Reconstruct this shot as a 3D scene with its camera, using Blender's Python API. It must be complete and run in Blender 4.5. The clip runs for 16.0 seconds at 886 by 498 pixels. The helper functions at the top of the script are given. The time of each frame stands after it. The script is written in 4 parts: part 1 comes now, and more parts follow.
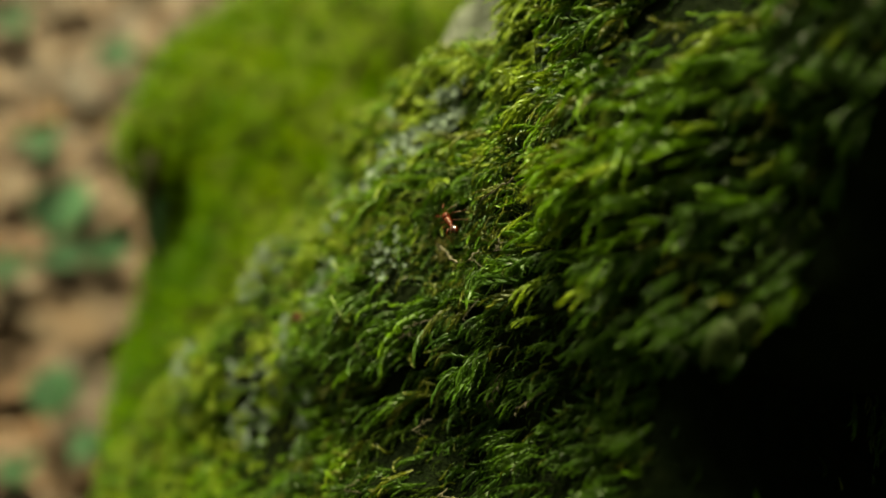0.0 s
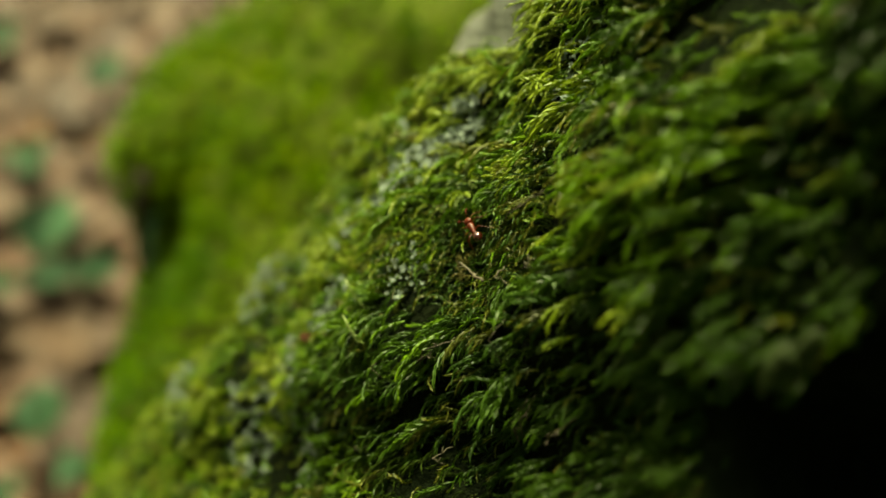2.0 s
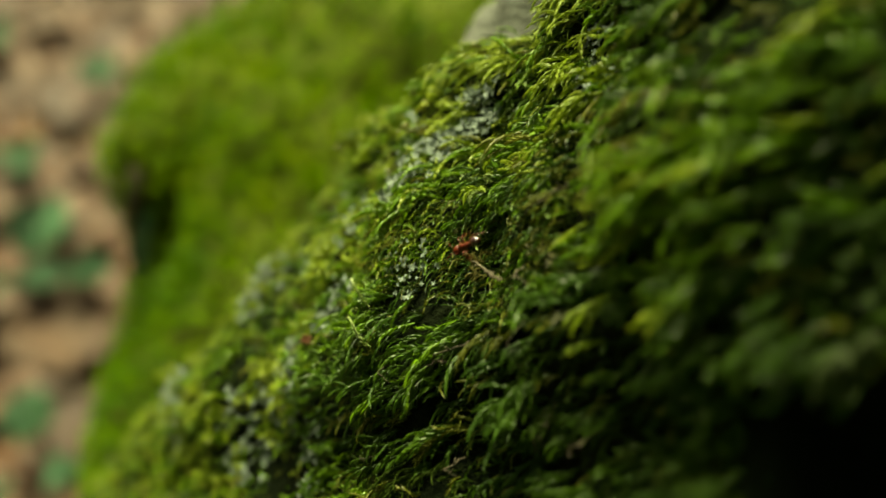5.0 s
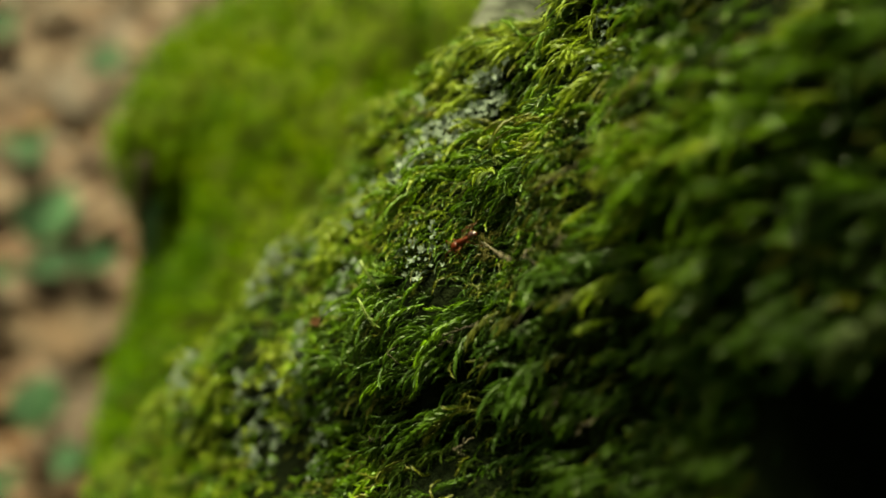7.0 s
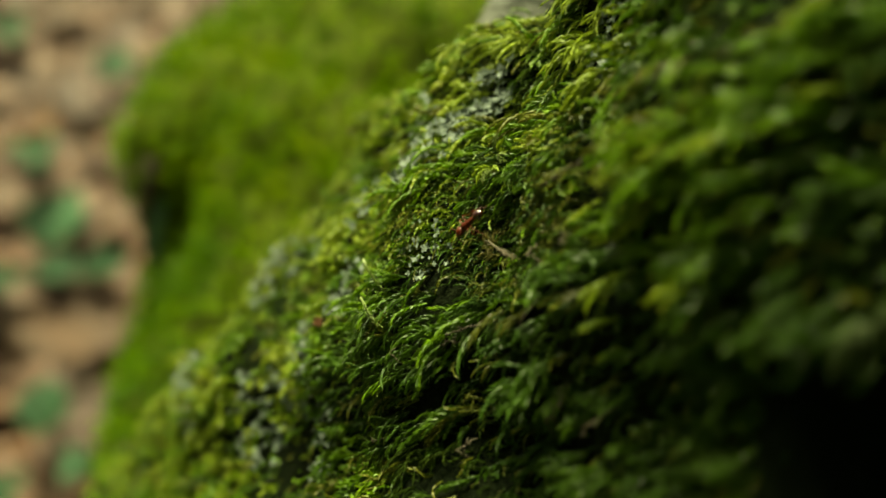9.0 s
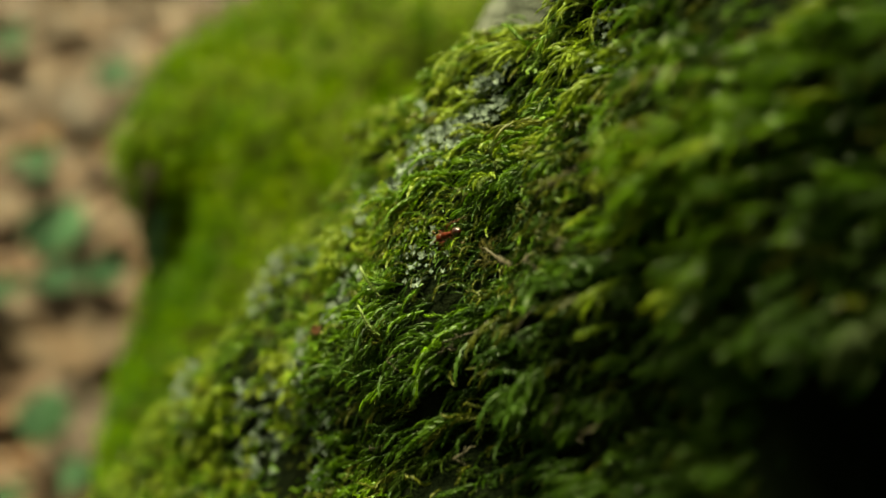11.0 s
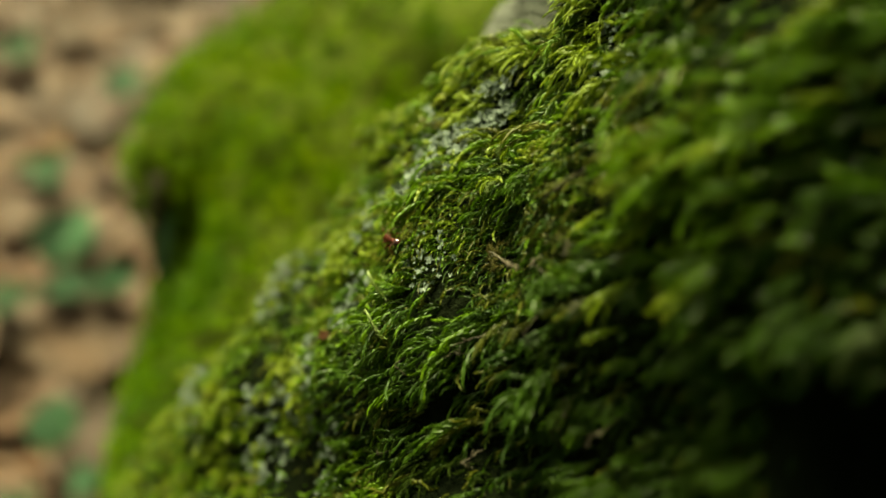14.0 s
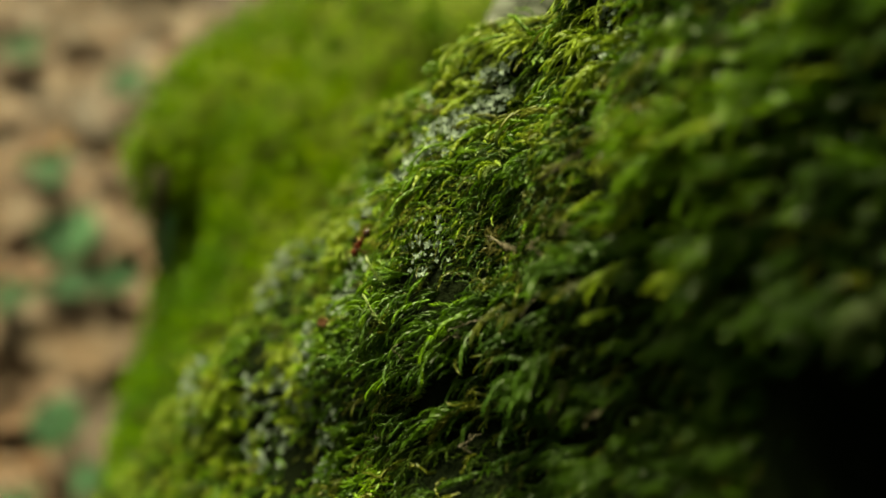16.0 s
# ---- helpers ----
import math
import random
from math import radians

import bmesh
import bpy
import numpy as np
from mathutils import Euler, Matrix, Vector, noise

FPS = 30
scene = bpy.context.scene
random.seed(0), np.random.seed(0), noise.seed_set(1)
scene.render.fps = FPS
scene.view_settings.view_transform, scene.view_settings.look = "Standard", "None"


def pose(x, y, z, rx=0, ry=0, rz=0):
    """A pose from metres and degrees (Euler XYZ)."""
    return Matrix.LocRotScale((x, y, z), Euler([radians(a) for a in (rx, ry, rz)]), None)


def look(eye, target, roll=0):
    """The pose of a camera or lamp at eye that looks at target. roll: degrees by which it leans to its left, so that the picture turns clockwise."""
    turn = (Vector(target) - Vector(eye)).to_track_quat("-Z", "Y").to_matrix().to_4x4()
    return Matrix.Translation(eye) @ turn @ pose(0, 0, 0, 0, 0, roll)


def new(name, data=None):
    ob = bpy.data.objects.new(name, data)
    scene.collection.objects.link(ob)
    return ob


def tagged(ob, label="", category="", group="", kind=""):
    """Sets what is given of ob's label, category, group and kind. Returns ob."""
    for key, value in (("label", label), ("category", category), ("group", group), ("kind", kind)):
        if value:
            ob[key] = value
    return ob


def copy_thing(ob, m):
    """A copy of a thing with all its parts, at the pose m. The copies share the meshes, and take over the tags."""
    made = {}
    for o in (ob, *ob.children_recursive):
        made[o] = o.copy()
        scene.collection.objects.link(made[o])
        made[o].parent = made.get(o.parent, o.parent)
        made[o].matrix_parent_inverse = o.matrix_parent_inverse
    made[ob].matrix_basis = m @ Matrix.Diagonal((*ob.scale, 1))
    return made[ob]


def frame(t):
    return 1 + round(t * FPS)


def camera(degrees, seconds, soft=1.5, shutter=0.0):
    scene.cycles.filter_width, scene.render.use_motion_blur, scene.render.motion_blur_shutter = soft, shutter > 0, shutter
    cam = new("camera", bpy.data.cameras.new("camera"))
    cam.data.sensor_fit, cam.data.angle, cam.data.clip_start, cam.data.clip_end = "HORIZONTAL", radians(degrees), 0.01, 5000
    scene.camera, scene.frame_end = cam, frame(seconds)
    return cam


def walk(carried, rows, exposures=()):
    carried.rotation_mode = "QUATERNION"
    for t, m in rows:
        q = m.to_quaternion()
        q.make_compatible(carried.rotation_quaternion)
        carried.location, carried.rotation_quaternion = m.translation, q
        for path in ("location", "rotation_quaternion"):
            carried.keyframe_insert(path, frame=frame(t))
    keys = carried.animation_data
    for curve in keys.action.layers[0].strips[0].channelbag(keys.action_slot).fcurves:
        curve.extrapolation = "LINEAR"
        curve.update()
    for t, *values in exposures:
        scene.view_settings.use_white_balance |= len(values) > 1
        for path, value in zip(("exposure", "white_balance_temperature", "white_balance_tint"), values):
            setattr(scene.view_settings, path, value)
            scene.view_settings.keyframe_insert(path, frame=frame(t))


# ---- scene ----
cam = camera(45, 16.0, soft=1.6)
cam.data.dof.use_dof = True
cam.data.dof.focus_distance = 0.1365
cam.data.dof.aperture_fstop = 9.4
PATH = [
    (0.0, pose(0.00699, -0.01009, 0.59519, 43.824, 0.787, -0.245)),
    (0.5, pose(0.00605, -0.00873, 0.59382, 44.165, 0.756, -0.306)),
    (1.0, pose(0.00498, -0.00727, 0.59247, 44.408, 0.626, -0.420)),
    (1.5, pose(0.00371, -0.00604, 0.59075, 44.694, 0.359, -0.526)),
    (2.0, pose(0.00224, -0.00463, 0.58915, 44.855, 0.150, -0.709)),
    (2.5, pose(0.00117, -0.00218, 0.58759, 44.870, 0.054, -0.731)),
    (3.0, pose(0.00033, -0.00061, 0.58577, 45.151, -0.145, -0.659)),
    (3.5, pose(-0.00030, 0.00041, 0.58450, 45.280, -0.336, -0.815)),
    (4.0, pose(-0.00023, 0.00098, 0.58301, 45.337, -0.422, -0.772)),
    (6.5, pose(-0.00027, -0.00024, 0.58212, 44.710, -0.328, -0.466)),
    (7.0, pose(-0.00055, -0.00044, 0.58180, 44.676, -0.224, -0.365)),
    (7.5, pose(-0.00053, -0.00050, 0.58146, 44.735, -0.127, -0.203)),
    (8.0, pose(-0.00038, -0.00029, 0.58084, 44.833, -0.051, -0.045)),
    (8.5, pose(-0.00027, -0.00006, 0.58055, 44.857, 0.003, -0.062)),
    (9.0, pose(0.00000, 0.00000, 0.58000, 45.000, -0.000, 0.000)),
    (11.5, pose(0.00073, 0.00009, 0.57978, 45.488, 0.334, -0.125)),
    (12.0, pose(0.00087, -0.00015, 0.58001, 45.544, 0.407, -0.054)),
    (12.5, pose(0.00094, -0.00025, 0.57998, 45.640, 0.538, -0.001)),
    (13.0, pose(0.00078, -0.00035, 0.57984, 45.781, 0.565, 0.060)),
    (13.5, pose(0.00064, -0.00028, 0.57968, 45.836, 0.580, 0.080)),
    (14.0, pose(0.00074, -0.00017, 0.57949, 45.829, 0.646, 0.118)),
    (14.5, pose(0.00064, -0.00050, 0.57935, 45.858, 0.630, 0.113)),
    (15.0, pose(0.00071, -0.00099, 0.57884, 45.915, 0.611, 0.160)),
    (15.5, pose(0.00116, -0.00129, 0.57821, 45.898, 0.659, 0.325)),
    (16.0, pose(0.00147, -0.00164, 0.57772, 45.970, 0.737, 0.330)),
]
walk(cam, PATH, [(0.0, 1.56, 9800, -16), (16.0, 1.56, 9800, -16)])

# ---- light: overcast daylight under trees, from the open side away from the trunk ----
world = bpy.data.worlds.new("sky")
scene.world = world
world.use_nodes = True
wn = world.node_tree.nodes
sky = wn.new("ShaderNodeTexSky")
sky.sky_type = "NISHITA"
sky.sun_disc = False
sky.sun_elevation = radians(52)
sky.sun_rotation = radians(-8)
sky.dust_density = 6.0
sky.ozone_density = 0.5
wn["Background"].inputs["Strength"].default_value = 0.052
world.node_tree.links.new(sky.outputs[0], wn["Background"].inputs["Color"])
sun_data = bpy.data.lights.new("sun", "SUN")
sun_data.energy, sun_data.angle, sun_data.color = 5.2, radians(24), (1.0, 0.96, 0.82)
sun = new("sun", sun_data)
SUN_FROM = Vector((-0.03, 0.61, 0.79))
sun.matrix_world = look(SUN_FROM, (0, 0, 0))


# ---- materials ----
def nodes_of(name):
    m = bpy.data.materials.new(name)
    m.use_nodes = True
    nt = m.node_tree
    return m, nt, nt.nodes, nt.links, nt.nodes["Principled BSDF"]


def ramp(nt, stops):
    r = nt.nodes.new("ShaderNodeValToRGB")
    while len(r.color_ramp.elements) < len(stops):
        r.color_ramp.elements.new(0.5)
    for e, (p, c) in zip(r.color_ramp.elements, stops):
        e.position, e.color = p, (*c, 1)
    return r


def noise_node(nt, scale, detail=4, rough=0.55, coords=None):
    n = nt.nodes.new("ShaderNodeTexNoise")
    n.inputs["Scale"].default_value = scale
    n.inputs["Detail"].default_value = detail
    n.inputs["Roughness"].default_value = rough
    if coords is not None:
        nt.links.new(coords, n.inputs["Vector"])
    return n


def leafy(name, stops, scale=90, rough=0.45, through_light=0.22, bump=0.0, island=0.22, spec=0.4):
    """Thin plant tissue: colour by a noise and by the random of each leaf, with light passing through."""
    m, nt, nodes, links, bsdf = nodes_of(name)
    tc = nodes.new("ShaderNodeTexCoord").outputs["Object"]
    n = noise_node(nt, scale, 3, 0.6, tc)
    g = nodes.new("ShaderNodeNewGeometry")
    mix = nodes.new("ShaderNodeMix")
    mix.inputs["Factor"].default_value = island
    links.new(n.outputs["Fac"], mix.inputs["A"])
    links.new(g.outputs["Random Per Island"], mix.inputs["B"])
    r = ramp(nt, stops)
    links.new(mix.outputs["Result"], r.inputs["Fac"])
    links.new(r.outputs["Color"], bsdf.inputs["Base Color"])
    bsdf.inputs["Roughness"].default_value = rough
    bsdf.inputs["Specular IOR Level"].default_value = spec
    tr = nodes.new("ShaderNodeBsdfTranslucent")
    links.new(r.outputs["Color"], tr.inputs["Color"])
    ms = nodes.new("ShaderNodeMixShader")
    ms.inputs[0].default_value = through_light
    links.new(bsdf.outputs[0], ms.inputs[1])
    links.new(tr.outputs[0], ms.inputs[2])
    links.new(ms.outputs[0], nodes["Material Output"].inputs["Surface"])
    if bump:
        b = nodes.new("ShaderNodeBump")
        b.inputs["Strength"].default_value = bump
        b.inputs["Distance"].default_value = 0.002
        n2 = noise_node(nt, scale * 6, 4, 0.6, tc)
        links.new(n2.outputs["Fac"], b.inputs["Height"])
        links.new(b.outputs[0], bsdf.inputs["Normal"])
    return m


def rough_solid(name, stops, scale, rough, bump, distance, spec=0.3, detail=8):
    m, nt, nodes, links, bsdf = nodes_of(name)
    tc = nodes.new("ShaderNodeTexCoord").outputs["Object"]
    n = noise_node(nt, scale, detail, 0.65, tc)
    n2 = noise_node(nt, scale * 5, 5, 0.6, tc)
    mix = nodes.new("ShaderNodeMix")
    mix.inputs["Factor"].default_value = 0.35
    links.new(n.outputs["Fac"], mix.inputs["A"])
    links.new(n2.outputs["Fac"], mix.inputs["B"])
    r = ramp(nt, stops)
    links.new(mix.outputs["Result"], r.inputs["Fac"])
    links.new(r.outputs["Color"], bsdf.inputs["Base Color"])
    bsdf.inputs["Roughness"].default_value = rough
    bsdf.inputs["Specular IOR Level"].default_value = spec
    b = nodes.new("ShaderNodeBump")
    b.inputs["Strength"].default_value = bump
    b.inputs["Distance"].default_value = distance
    links.new(mix.outputs["Result"], b.inputs["Height"])
    links.new(b.outputs[0], bsdf.inputs["Normal"])
    return m


MOSS_TONES = [
    ("moss_green", [(0.026, 0.070, 0.003), (0.066, 0.142, 0.005), (0.132, 0.225, 0.011)], 0.45, 0.26),
    ("moss_yellow", [(0.065, 0.110, 0.006), (0.135, 0.200, 0.014), (0.225, 0.285, 0.035)], 0.45, 0.26),
    # moss_deep also serves as the shaded tone of the near flank
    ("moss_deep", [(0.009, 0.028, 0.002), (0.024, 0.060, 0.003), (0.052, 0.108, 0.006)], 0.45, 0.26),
    ("moss_olive", [(0.030, 0.040, 0.004), (0.066, 0.080, 0.007), (0.130, 0.140, 0.016)], 0.45, 0.26),
    # near-black tone: the shade between shoots is put into this colour
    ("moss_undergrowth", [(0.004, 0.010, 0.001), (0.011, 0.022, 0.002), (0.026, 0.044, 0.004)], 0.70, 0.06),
    ("moss_pale", [(0.060, 0.100, 0.020), (0.125, 0.175, 0.045), (0.220, 0.270, 0.090)], 0.45, 0.30),
]


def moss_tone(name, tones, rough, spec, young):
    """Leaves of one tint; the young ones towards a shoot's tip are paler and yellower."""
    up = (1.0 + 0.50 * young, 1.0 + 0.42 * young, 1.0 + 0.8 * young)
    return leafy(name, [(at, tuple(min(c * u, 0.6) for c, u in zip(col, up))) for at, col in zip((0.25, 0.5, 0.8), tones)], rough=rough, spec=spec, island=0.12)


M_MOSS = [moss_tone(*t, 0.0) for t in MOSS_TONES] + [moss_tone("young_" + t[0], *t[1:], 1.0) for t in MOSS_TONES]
M_GOLD = leafy("moss_dry", [(0.25, (0.048, 0.044, 0.010)), (0.5, (0.092, 0.084, 0.020)), (0.8, (0.170, 0.150, 0.048))], rough=0.5, spec=0.25)
M_FARMOSS = [
    leafy("mat_moss_green", [(0.25, (0.0590, 0.1381, 0.0033)), (0.5, (0.1219, 0.2284, 0.0055)), (0.8, (0.1931, 0.3135, 0.0111))], scale=22, island=0.2, spec=0.08),
    leafy("mat_moss_yellow", [(0.25, (0.0864, 0.1541, 0.0055)), (0.5, (0.1626, 0.2497, 0.0089)), (0.8, (0.2438, 0.3294, 0.0177))], scale=22, island=0.2, spec=0.08),
    leafy("mat_moss_deep", [(0.25, (0.0223, 0.0723, 0.0033)), (0.5, (0.0559, 0.1327, 0.0045)), (0.8, (0.1016, 0.1913, 0.0089))], scale=22, island=0.2, spec=0.08),
]
M_LICHEN = leafy("lichen", [(0.2, (0.0850, 0.1202, 0.0946)), (0.5, (0.1630, 0.2070, 0.1676)), (0.85, (0.2834, 0.3273, 0.2671))], scale=300, rough=0.75, through_light=0.12, island=0.3, spec=0.2)
M_BARK = rough_solid("bark", [(0.3, (0.0550, 0.0620, 0.0439)), (0.5, (0.0900, 0.0980, 0.0805)), (0.7, (0.1450, 0.1500, 0.1403))], 60, 0.9, 0.9, 0.004)
# root bark kept nearly black so bare gaps look like shade under moss
M_ROOT = rough_solid("shaded_root_bark", [(0.3, (0.0021, 0.0040, 0.0012)), (0.5, (0.0042, 0.0070, 0.0024)), (0.75, (0.0112, 0.0160, 0.0056))], 300, 1.0, 0.9, 0.002, 0.04)
M_MAT = rough_solid("dead_moss_mat", [(0.3, (0.020, 0.030, 0.004)), (0.5, (0.050, 0.070, 0.008)), (0.75, (0.100, 0.120, 0.015))], 150, 0.95, 0.9, 0.002, 0.08)
# dark green for the added light-blocking bank
M_SOIL = rough_solid("shade_bank_green", [(0.3, (0.010, 0.015, 0.003)), (0.5, (0.022, 0.034, 0.006)), (0.75, (0.045, 0.062, 0.013))], 60, 0.9, 0.9, 0.003)
M_ROT = rough_solid("rotten_wood", [(0.3, (0.0108, 0.0072, 0.0054)), (0.5, (0.0324, 0.0216, 0.0144)), (0.75, (0.0810, 0.0540, 0.0324))], 45, 0.85, 0.9, 0.004)
M_LITTER = [
    leafy("dry_leaf_tan", [(0.25, (0.0256, 0.0098, 0.0033)), (0.5, (0.0492, 0.0210, 0.0082)), (0.8, (0.0750, 0.0354, 0.0147))], scale=25, rough=0.6, through_light=0.15, bump=0.5, island=0.2),
    leafy("dry_leaf_brown", [(0.25, (0.0410, 0.0143, 0.0038)), (0.5, (0.0766, 0.0292, 0.0081)), (0.8, (0.1148, 0.0481, 0.0149))], scale=25, rough=0.6, through_light=0.15, bump=0.5, island=0.2),
    leafy("dry_leaf_pale", [(0.25, (0.0522, 0.0234, 0.0096)), (0.5, (0.0830, 0.0407, 0.0178)), (0.8, (0.1137, 0.0588, 0.0275))], scale=25, rough=0.6, through_light=0.15, bump=0.5, island=0.2),
]
M_GREENLEAF = leafy("green_leaf", [(0.25, (0.0150, 0.0510, 0.0211)), (0.5, (0.0273, 0.0810, 0.0352)), (0.8, (0.0493, 0.1126, 0.0528))], scale=30, rough=0.6, through_light=0.2, bump=0.3, spec=0.15)
M_STALK = rough_solid("dry_stalk", [(0.3, (0.030, 0.025, 0.015)), (0.5, (0.060, 0.050, 0.032)), (0.75, (0.110, 0.095, 0.065))], 400, 0.7, 0.4, 0.0003)
M_GROUND = rough_solid("forest_floor", [(0.3, (0.0844, 0.0424, 0.0150)), (0.5, (0.1406, 0.0759, 0.0272)), (0.72, (0.2110, 0.1184, 0.0450))], 18, 0.9, 1.0, 0.02)


def chitin(name, dark, light, rough, coat):
    m, nt, nodes, links, bsdf = nodes_of(name)
    tc = nodes.new("ShaderNodeTexCoord").outputs["Object"]
    n = noise_node(nt, 2500, 3, 0.6, tc)
    r = ramp(nt, [(0.3, dark), (0.7, light)])
    links.new(n.outputs["Fac"], r.inputs["Fac"])
    links.new(r.outputs["Color"], bsdf.inputs["Base Color"])
    bsdf.inputs["Roughness"].default_value = rough
    bsdf.inputs["Coat Weight"].default_value = coat
    bsdf.inputs["Specular IOR Level"].default_value = 0.08 + coat
    bsdf.inputs["Coat Roughness"].default_value = 0.12
    return m


M_ANT = chitin("ant_red", (0.036, 0.0045, 0.0009), (0.092, 0.0110, 0.0018), 0.4, 0.10)
M_GASTER = chitin("ant_dark", (0.012, 0.0022, 0.0010), (0.036, 0.005, 0.002), 0.16, 0.5)
M_EYE = chitin("ant_eye", (0.01, 0.008, 0.008), (0.02, 0.015, 0.012), 0.2, 0.3)


# ---- building helpers ----
def unit(v):
    return v / np.maximum(np.linalg.norm(v, axis=-1, keepdims=True), 1e-12)


def mesh_from(name, verts, quads, mats, index=None, smooth=False):
    """A mesh from arrays of points and four-cornered faces."""
    me = bpy.data.meshes.new(name)
    verts, quads = np.asarray(verts, np.float32), np.asarray(quads, np.int32)
    me.vertices.add(len(verts))
    me.vertices.foreach_set("co", verts.ravel())
    me.loops.add(quads.size)
    me.loops.foreach_set("vertex_index", quads.ravel())
    me.polygons.add(len(quads))
    me.polygons.foreach_set("loop_start", np.arange(0, quads.size, 4, dtype=np.int32))
    if index is not None:
        me.polygons.foreach_set("material_index", np.asarray(index, np.int32))
    me.polygons.foreach_set("use_smooth", np.full(len(quads), smooth, bool))
    for m in mats:
        me.materials.append(m)
    me.update(calc_edges=True)
    return me


def part(name, bm, material, parent=None, label="", smooth=True):
    """One bmesh as one mesh object under a thing or part."""
    me = bpy.data.meshes.new(name)
    for f in bm.faces:
        f.smooth = smooth
    bm.to_mesh(me)
    bm.free()
    me.materials.append(material)
    ob = new(name, me)
    if parent is not None:
        ob.parent = parent
    return tagged(ob, label)


def grid_quads(nu, nv, wrap=False):
    i, j = np.meshgrid(np.arange(nu - 1), np.arange(nv if wrap else nv - 1), indexing="ij")
    j2 = (j + 1) % nv
    return np.stack([i * nv + j, i * nv + j2, (i + 1) * nv + j2, (i + 1) * nv + j], -1).reshape(-1, 4)


# ---- the root that the camera looks at: its own axes ----
ROOT_O = np.array([0.0006, 0.102, 0.4792])       # a point on the face
ROOT_N = np.array([-0.81688, -0.15020, 0.55691])  # outward
ROOT_H = np.array([-0.18084, 0.98351, 0.0])       # across the face, away from the camera
ROOT_D = np.array([-0.54773, -0.10071, -0.83057])  # down the face
ROOT_C, ROOT_FAR, ROOT_B = -0.0113, 0.0640, 0.035   # section: middle, far half width, half depth


def swell(a, b):
    """Low bumps of the face, in metres."""
    return (0.0022 * np.sin(95 * a + 40 * b + 0.6) + 0.0018 * np.sin(-60 * a + 120 * b + 2.1)
            + 0.0012 * np.sin(210 * a + 90 * b + 1.0) + 0.0010 * np.sin(150 * a - 230 * b + 4.0))


BROW_A = (-0.070, -0.059, -0.050, -0.044, -0.040, -0.0365, -0.0335, -0.030, -0.0265, -0.022)
BROW_B = (-0.037, -0.042, -0.0485, -0.0490, -0.0455, -0.042, -0.0405, -0.048, -0.055, -0.060)


def brow(a):
    """How far across the near side the moss reaches, with a dark hollow cut into it."""
    return np.interp(a, BROW_A, BROW_B)


def root_point(a, th):
    """Place and outward normal on the root: a metres down it, at the angle th round its section (90 degrees: the middle of the face)."""
    a, th = np.asarray(a, float), np.asarray(th, float)
    c, s = np.cos(th), np.sin(th)
    e = np.where(c > 0, 4.0, 4.2 - 1.7 * np.clip((a + 0.035) / 0.030, 0, 1))
    qb, qn = np.sign(c) * np.abs(c) ** (2 / e), np.sign(s) * np.abs(s) ** (2 / e)
    far = ROOT_FAR + 0.008 * np.exp(-((a - 0.03) / 0.025) ** 2) - 0.023 * np.clip((0.012 - a) / 0.035, 0, 1) + 0.006 * np.clip((a - 0.05) / 0.06, 0, 1)
    far = far - 0.0028 - 0.0018 * np.exp(-((a - 0.012) / 0.02) ** 2) + 0.0065 * np.exp(-((a + 0.0195) / 0.006) ** 2)
    near = ROOT_C - brow(a) + 0.007
    wide = 1 + 0.9 * np.clip(a - 0.14, 0, 1)
    half = np.where(c > 0, far, near) * wide
    b, w = ROOT_C + half * qb, ROOT_B * (qn - 1)
    nb, nn = np.abs(qb) ** (e - 1) * np.sign(qb) / half, np.abs(qn) ** (e - 1) * np.sign(qn) / ROOT_B
    k = np.sqrt(nb ** 2 + nn ** 2)
    nb, nn = nb / k, nn / k
    b = b + 0.22 * np.clip(-w - 0.008, 0, 1) * (c < 0)
    nor = nb[..., None] * ROOT_H + nn[..., None] * ROOT_N
    p = ROOT_O + a[..., None] * ROOT_D + b[..., None] * ROOT_H + w[..., None] * ROOT_N
    return p + swell(a, b)[..., None] * nor, nor, b


tree = new("tree_base", None)
tagged(tree, "base of a grey-barked tree with moss-grown spreading roots", "tree")

na, nth = 320, 80
A_, T_ = np.meshgrid(np.linspace(-0.30, 0.62, na), np.linspace(0, 2 * np.pi, nth, endpoint=False), indexing="ij")
v, _, _ = root_point(A_, T_)
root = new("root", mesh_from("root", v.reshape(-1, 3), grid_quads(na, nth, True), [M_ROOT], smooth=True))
root.parent = tree

# behind: two shoulders of the tree's foot, grown together
LUMPS = [((0.0546, 0.3034, 0.3398), (0.1665, 0.0888, 0.0669)), ((-0.0439, 0.2119, 0.1961), (0.0813, 0.1184, 0.1676))]
LUMP_O = np.array([-0.02, 0.27, 0.29])
# hollows in the shoulders: place, depth, width
PITS = [(-0.093, 0.260, 0.343, 0.015, 0.017), (-0.080, 0.250, 0.352, 0.010, 0.024), (-0.0369, 0.2686, 0.3897, 0.009, 0.0055), (-0.0579, 0.2839, 0.3843, 0.004, 0.008), (-0.0123, 0.2694, 0.3869, 0.006, 0.007),
        (-0.0267, 0.2636, 0.388, 0.004, 0.007), (-0.0657, 0.2661, 0.3724, 0.005, 0.010), (-0.077, 0.2391, 0.3439, 0.005, 0.011), (-0.0524, 0.2419, 0.3727, 0.004, 0.009)]


